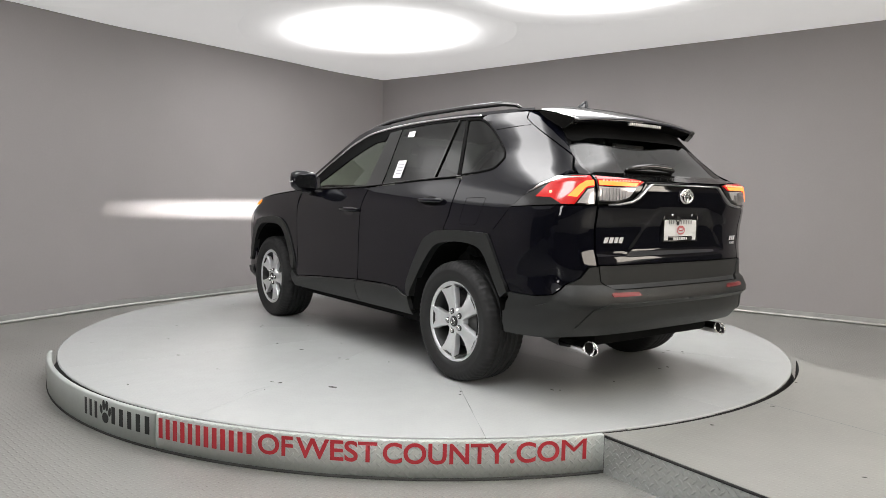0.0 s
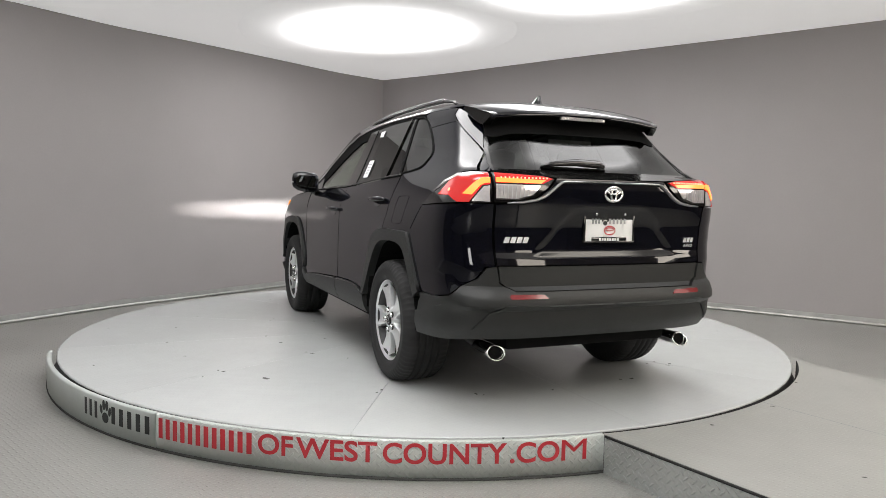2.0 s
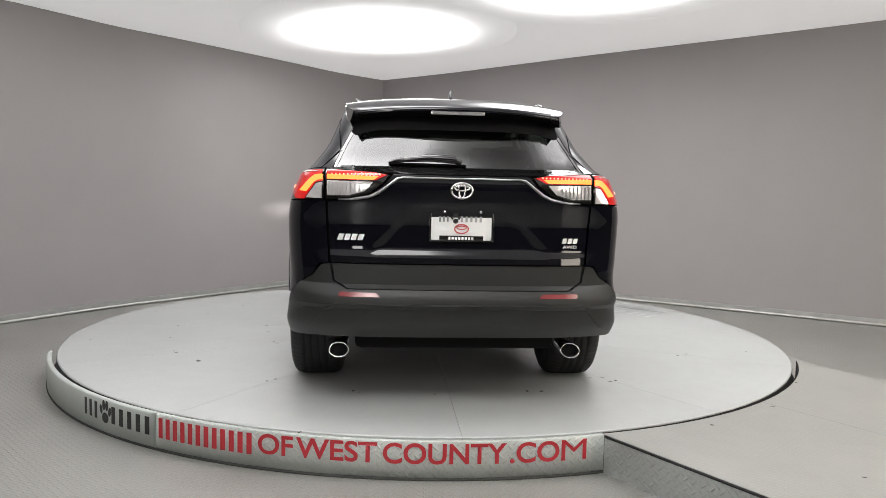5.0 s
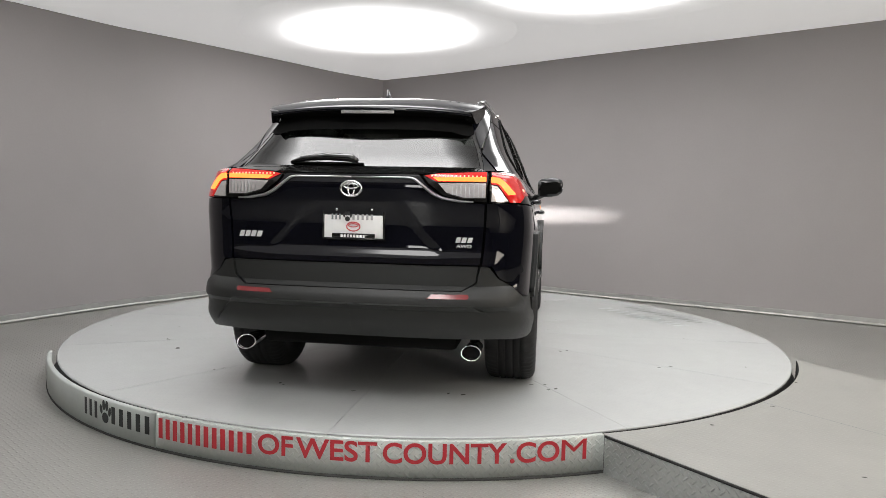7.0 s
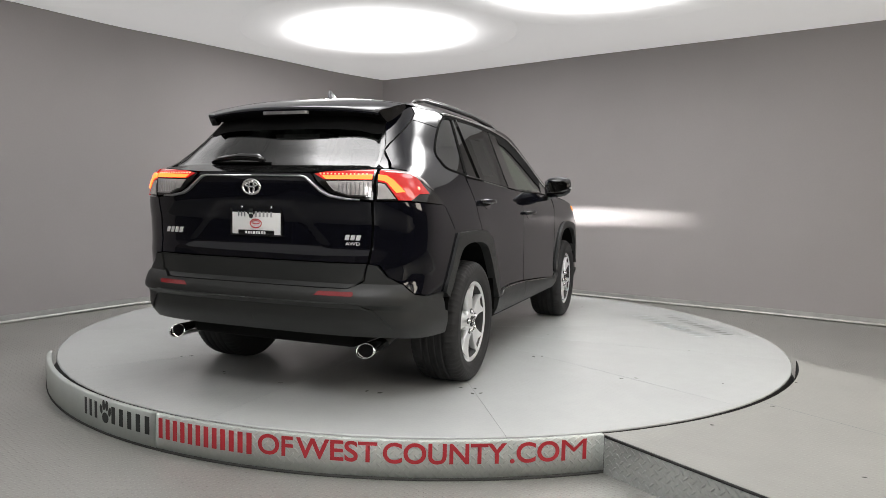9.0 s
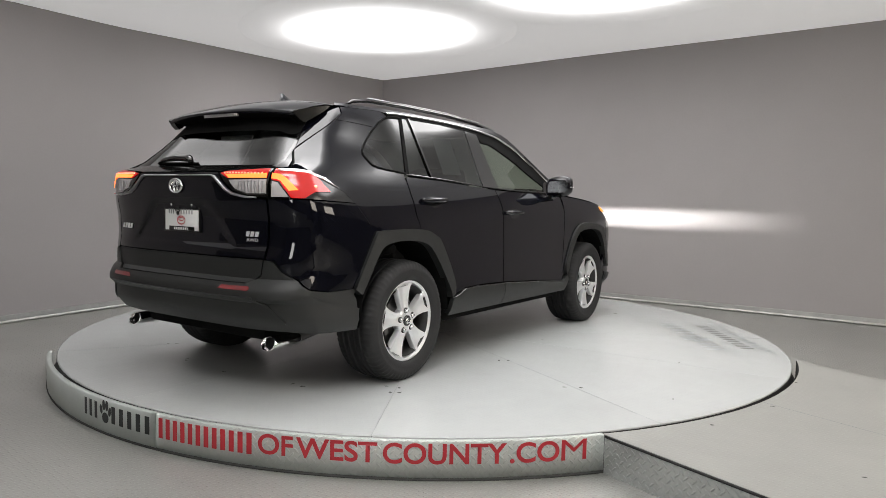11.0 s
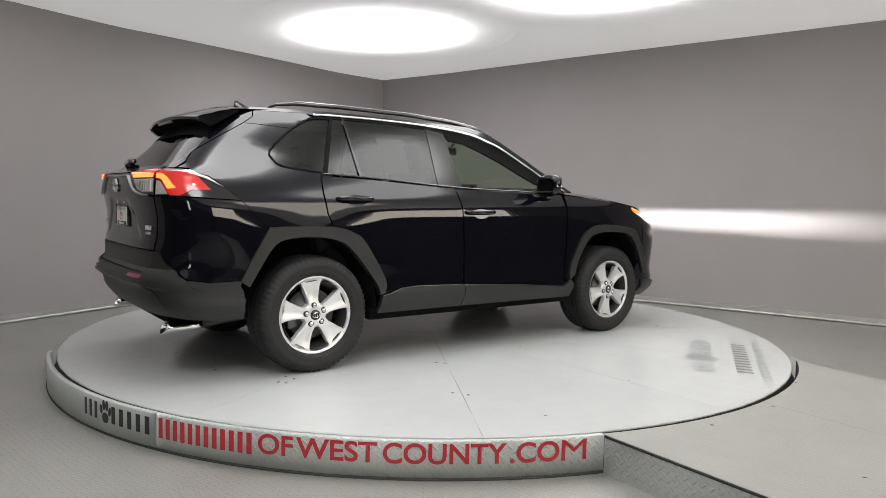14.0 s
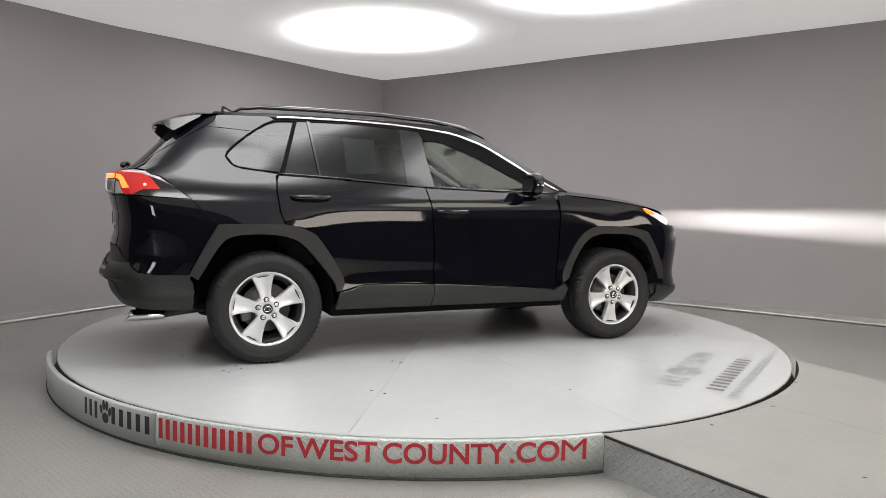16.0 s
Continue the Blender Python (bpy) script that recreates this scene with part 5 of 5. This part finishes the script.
    tube(bm, [(sg * x, y, z) for x, y, z in ((0.535, -1.52, 1.618), (0.545, -1.47, 1.645), (0.552, -1.35, 1.661), (0.558, -1.0, 1.666), (0.558, -0.5, 1.663), (0.555, -0.1, 1.642), (0.553, 0.12, 1.611), (0.556, 0.24, 1.578), (0.562, 0.33, 1.54))], [0.008, 0.014, 0.016, 0.016, 0.016, 0.016, 0.015, 0.013, 0.007], 10, 0.8)
    part("roof_rail", bm, M_GLOSS, car, "black roof rail with a bright top")
    bm = bmesh.new()
    tube(bm, [(sg * x, y, z) for x, y, z in ((0.562, -1.35, 1.675), (0.566, -1.0, 1.680), (0.566, -0.5, 1.677), (0.563, -0.1, 1.656), (0.561, 0.12, 1.625), (0.563, 0.24, 1.591))], 0.004, 6)
    part("rail_strip", bm, M_SATIN, car)
bm = bmesh.new()
sect = []
for y, h, w in ((-1.37, 0.004, 0.014), (-1.42, 0.02, 0.02), (-1.48, 0.052, 0.022), (-1.515, 0.07, 0.018), (-1.53, 0.068, 0.012), (-1.54, 0.0, 0.02)):
    sect.append([bm.verts.new((x, y, 1.648 + z)) for x, z in ((-w, 0), (-w * 0.6, h * 0.5), (-w * 0.2, h), (w * 0.2, h), (w * 0.6, h * 0.5), (w, 0))])
for p, q in zip(sect, sect[1:]):
    for k in range(5):
        bm.faces.new((p[k], p[k + 1], q[k + 1], q[k]))
part("aerial_fin", bm, M_PAINT, car, "black shark-fin aerial")
wp = lambda x, z, o: wrap_map(xs(x, z), z) + Vector((0, -o, o * 0.7))
bm = bmesh.new()
tube(bm, [wp(0.0, 1.238, 0.03), wp(-0.03, 1.25, 0.035), wp(-0.16, 1.262, 0.028), wp(-0.30, 1.256, 0.018), wp(-0.355, 1.25, 0.008)], [0.018, 0.026, 0.024, 0.016, 0.006], 10, 0.8)
wiper = part("rear_wiper", bm, M_GLOSS, car, "black rear wiper arm")
bm = bmesh.new()
tube(bm, [wp(0.03, 1.242, 0.008), wp(-0.36, 1.248, 0.006)], 0.006, 6)
part("wiper_blade", bm, M_INNER, wiper)

# ---- plate and badges ----
def on_gate(name, bm, material, x, z, off, parent=None, label=""):
    """Lays a flat mesh in (x, z) on the tailgate."""
    for q in bm.verts:
        px, pz, dp = q.co.x + x, q.co.y + z, q.co.z
        q.co = wrap_map(xs(px, pz), pz) + Vector((0, -off - dp, 0))
    return part(name, bm, material, parent or gate, label, flat=True)


PX, PZ, PY = 0.005, 0.954, -2.246
bm = bmesh.new()
box(bm, PX - 0.152, PX + 0.152, PY - 0.008, PY + 0.03, PZ - 0.079, PZ + 0.079, 0.004)
plate = part("number_plate", bm, M_WHITE, gate, "white dealer plate with grey and red marks")
bm = bmesh.new()
for x0, x1, z0, z1 in ((-0.16, 0.16, 0.076, 0.086), (-0.16, 0.16, -0.086, -0.078), (-0.11, 0.11, -0.078, -0.056), (-0.16, -0.15, -0.08, 0.08), (0.15, 0.16, -0.08, 0.08)):
    box(bm, PX + x0, PX + x1, PY - 0.012, PY + 0.025, PZ + z0, PZ + z1, 0.002)
part("plate_frame", bm, M_GLOSS, plate, "black plate frame")


def on_plate(nm, bm, m, lb=""):
    for q in bm.verts:
        q.co = Vector((PX + q.co.x, PY - 0.0125, PZ + q.co.y))
    return part(nm, bm, m, plate, lb, flat=True)


bm = bmesh.new(); bars(bm, -0.112, -0.055, 0.012, 0.04, 3, 0.5); on_plate("grey_bars", bm, M_GREYINK, "grey bars of letter size"); bm = bmesh.new(); bars(bm, -0.005, 0.112, 0.012, 0.04, 5, 0.5)
on_plate("grey_bars", bm, mat("plate_grey_ink", (0.35, 0.35, 0.35), 0.6), "grey bars of letter size")
bm = bmesh.new(); paw(bm, -0.03, 0.026, 0.045); on_plate("paw_mark", bm, M_INK)
bm = bmesh.new(); bars(bm, -0.065, 0.065, -0.076, -0.062, 8, 0.3); on_plate("white_bars", bm, M_WHITE)
M_PRED = mat("plate_red_ink", (0.5, 0.06, 0.07), 0.6)


def oval_ring(bm, cx, cz, rx, rz, w, depth, y_of):
    n = 28
    rings = []
    for k in range(n):
        a = k * 2 * math.pi / n
        rings.append([bm.verts.new((cx + (rx + d) * math.cos(a), cz + (rz + d) * math.sin(a), y_of * h)) for d, h in ((-w, 0), (-w * 0.5, depth), (w * 0.5, depth), (w, 0))])
    for k in range(n):
        p, q = rings[k], rings[(k + 1) % n]
        for i in range(3):
            bm.faces.new((p[i], p[i + 1], q[i + 1], q[i]))


bm = bmesh.new(); oval_ring(bm, 0, -0.022, 0.034, 0.022, 0.003, 0, 1); oval_ring(bm, 0, -0.016, 0.024, 0.008, 0.0025, 0, 1); on_plate("red_ovals", bm, M_PRED, "red plain ovals")
bm = bmesh.new()
for sx in (-0.085, 0.095):
    bmesh.ops.create_uvsphere(bm, u_segments=10, v_segments=6, radius=0.008, matrix=Matrix.Translation((PX + sx, PY - 0.012, PZ + 0.062)))
part("plate_screw", bm, M_CHROME, plate)
bm = bmesh.new()
oval_ring(bm, 0, 0, 0.052, 0.037, 0.006, 0.008, 1)
oval_ring(bm, 0, 0.012, 0.036, 0.012, 0.005, 0.008, 1)
oval_ring(bm, 0, 0, 0.016, 0.034, 0.005, 0.008, 1)
for q in bm.verts:
    q.co = Vector((q.co.x, -2.288 - q.co.z, 1.120 + q.co.y))
part("emblem", bm, M_CHROME, gate, "chrome oval emblem")
bm = bmesh.new()
bars(bm, -0.607, -0.475, 0.0, 0.03, 4, 0.2)
for q in bm.verts:
    q.co.x += (q.co.y) * 0.35
on_gate("model_badge", bm, M_BADGE, 0, 0.868, 0.005, label="chrome badge bars")
bm = bmesh.new()
bars(bm, 0.515, 0.60, 0.0, 0.026, 3, 0.22)
for q in bm.verts:
    q.co.x += (q.co.y) * 0.3
on_gate("trim_badge", bm, M_BADGE, 0, 0.866, 0.005, label="chrome badge bars")
bm = text_mesh("AWD", 0.017, 0.075, 0.02)
on_gate("drive_badge", bm, M_BADGE, 0.52, 0.84, 0.005, label="chrome letters")

# fuel flap on the left side and stickers on the left rear window
fm = side_map(-1)
bm = bmesh.new()
tube(bm, [fm(y, z) + Vector((-0.0005, 0, 0)) for y, z in spline([(-1.41, 1.085), (-1.47, 1.09), (-1.56, 1.09), (-1.575, 1.07), (-1.545, 0.96), (-1.52, 0.935), (-1.40, 0.935), (-1.385, 0.96), (-1.405, 1.07)], 3, True)], 0.0008, 5)
part("fuel_flap_gap", bm, M_INNER, car, "thin outline of the fuel flap")


def window_paper(sg, y0, y1, z0, z1, name="window_sticker", m=M_WHITE, label="small white paper sticker on the window", off=0.001):
    f = side_map(sg)
    bm = bmesh.new()
    bm.faces.new([bm.verts.new(f(y, z) + Vector((sg * off, 0, sg * 0))) for y, z in ((y0, z0), (y1, z0), (y1, z1), (y0, z1))])
    return part(name, bm, m, car, label, flat=True)


STICK = window_paper(-1, -0.60, -0.50, 1.215, 1.335)
window_paper(-1, -0.58, -0.50, 1.50, 1.54)
bm = bmesh.new()
for k in range(4):
    bm.faces.new([bm.verts.new(side_map(-1)(y, z) + Vector((-0.003, 0, 0))) for y, z in ((-0.59, 1.31 - 0.02 * k), (-0.52, 1.31 - 0.02 * k), (-0.52, 1.302 - 0.02 * k), (-0.59, 1.302 - 0.02 * k))])
part("print_bars", bm, mat("pale_print", (0.4, 0.4, 0.42), 0.6), STICK, flat=True)
window_paper(1, -0.80, -0.58, 1.24, 1.48, "price_sheet", M_WHITE, "large white price sheet behind the tinted window", off=-0.03)

# ---- cabin ----
for sg in (1, -1):
    bm = bmesh.new()
    m = pose(sg * 0.36, -0.15, 0, 0, 0, 0)
    box(bm, -0.24, 0.24, -0.1, 0.42, 0.58, 0.74, 0.05, m)
    box(bm, -0.23, 0.23, -0.09, 0.06, 0.0, 0.62, 0.05, m @ pose(0, -0.02, 0.70, 14))
    box(bm, -0.12, 0.12, -0.05, 0.05, 0.0, 0.17, 0.04, m @ pose(0, -0.20, 1.30, 10))
    part("front_seat", bm, M_SEAT, car, "black fabric front seat")
bm = bmesh.new()
box(bm, -0.62, 0.62, -1.15, -0.62, 0.60, 0.76, 0.05)
box(bm, -0.62, 0.62, -0.08, 0.06, 0.0, 0.58, 0.05, pose(0, -1.12, 0.72, 16))
for x in (-0.4, 0.4):
    box(bm, x - 0.12, x + 0.12, -0.05, 0.05, 0, 0.14, 0.04, pose(0, -1.30, 1.27, 10))
part("rear_seat", bm, M_SEAT, car, "black fabric rear bench")
bm = bmesh.new()
box(bm, -0.70, 0.70, 0.52, 0.98, 0.80, 1.10, 0.06)
part("dashboard", bm, M_SEAT, car, "dark dashboard")
bm = bmesh.new()
box(bm, -0.12, 0.12, 0.50, 0.53, 1.08, 1.21, 0.012)
part("centre_screen", bm, M_GLOSS, car, "black centre screen")
bm = bmesh.new()
m = pose(-0.36, 0.42, 1.02, 65)
tube(bm, [m @ Vector((0.18 * math.cos(a * math.pi / 12), 0.18 * math.sin(a * math.pi / 12), 0)) for a in range(25)], 0.014, 8)
tube(bm, [m @ Vector((-0.17, 0, 0)), m @ Vector((0, 0, -0.03)), m @ Vector((0.17, 0, 0))], 0.02, 8)
part("steering_wheel", bm, M_INNER, car, "black steering wheel")
bm = bmesh.new()
box(bm, -0.11, 0.11, 0.28, 0.31, 1.44, 1.50, 0.012)
tube(bm, [(0, 0.30, 1.49), (0, 0.36, 1.545)], 0.012, 8)
part("interior_mirror", bm, M_INNER, car, "black interior mirror")
bm = bmesh.new()
for sg in (1, -1):
    f = side_map(sg)
    tube(bm, [f(y, z) + Vector((-sg * 0.05, 0, 0)) for y, z in ((0.1, 1.50), (0.28, 1.42), (0.49, 1.31), (0.72, 1.19))], 0.03, 8, 0.6)
    tube(bm, [f(y, z) + Vector((-sg * 0.05, 0, 0)) for y, z in ((-0.29, 1.56), (-0.28, 1.16))], 0.045, 8, 0.6)
part("pillar_lining", bm, M_BEIGE, car, "light pillar lining")


# ---- what moves ----
def motions():
    step = 0.5
    times = [k * step for k in range(33)]
    walk(turntable, [(t, pose(0, 0, 0, 0, 0, TURN0 + SPEED * t)) for t in times])
    walk(car, [(t, pose(0, 0, 0, 0, 0, TURN0 + SPEED * t) @ pose(0.0056, -0.1377, DECK)) for t in times])


motions()
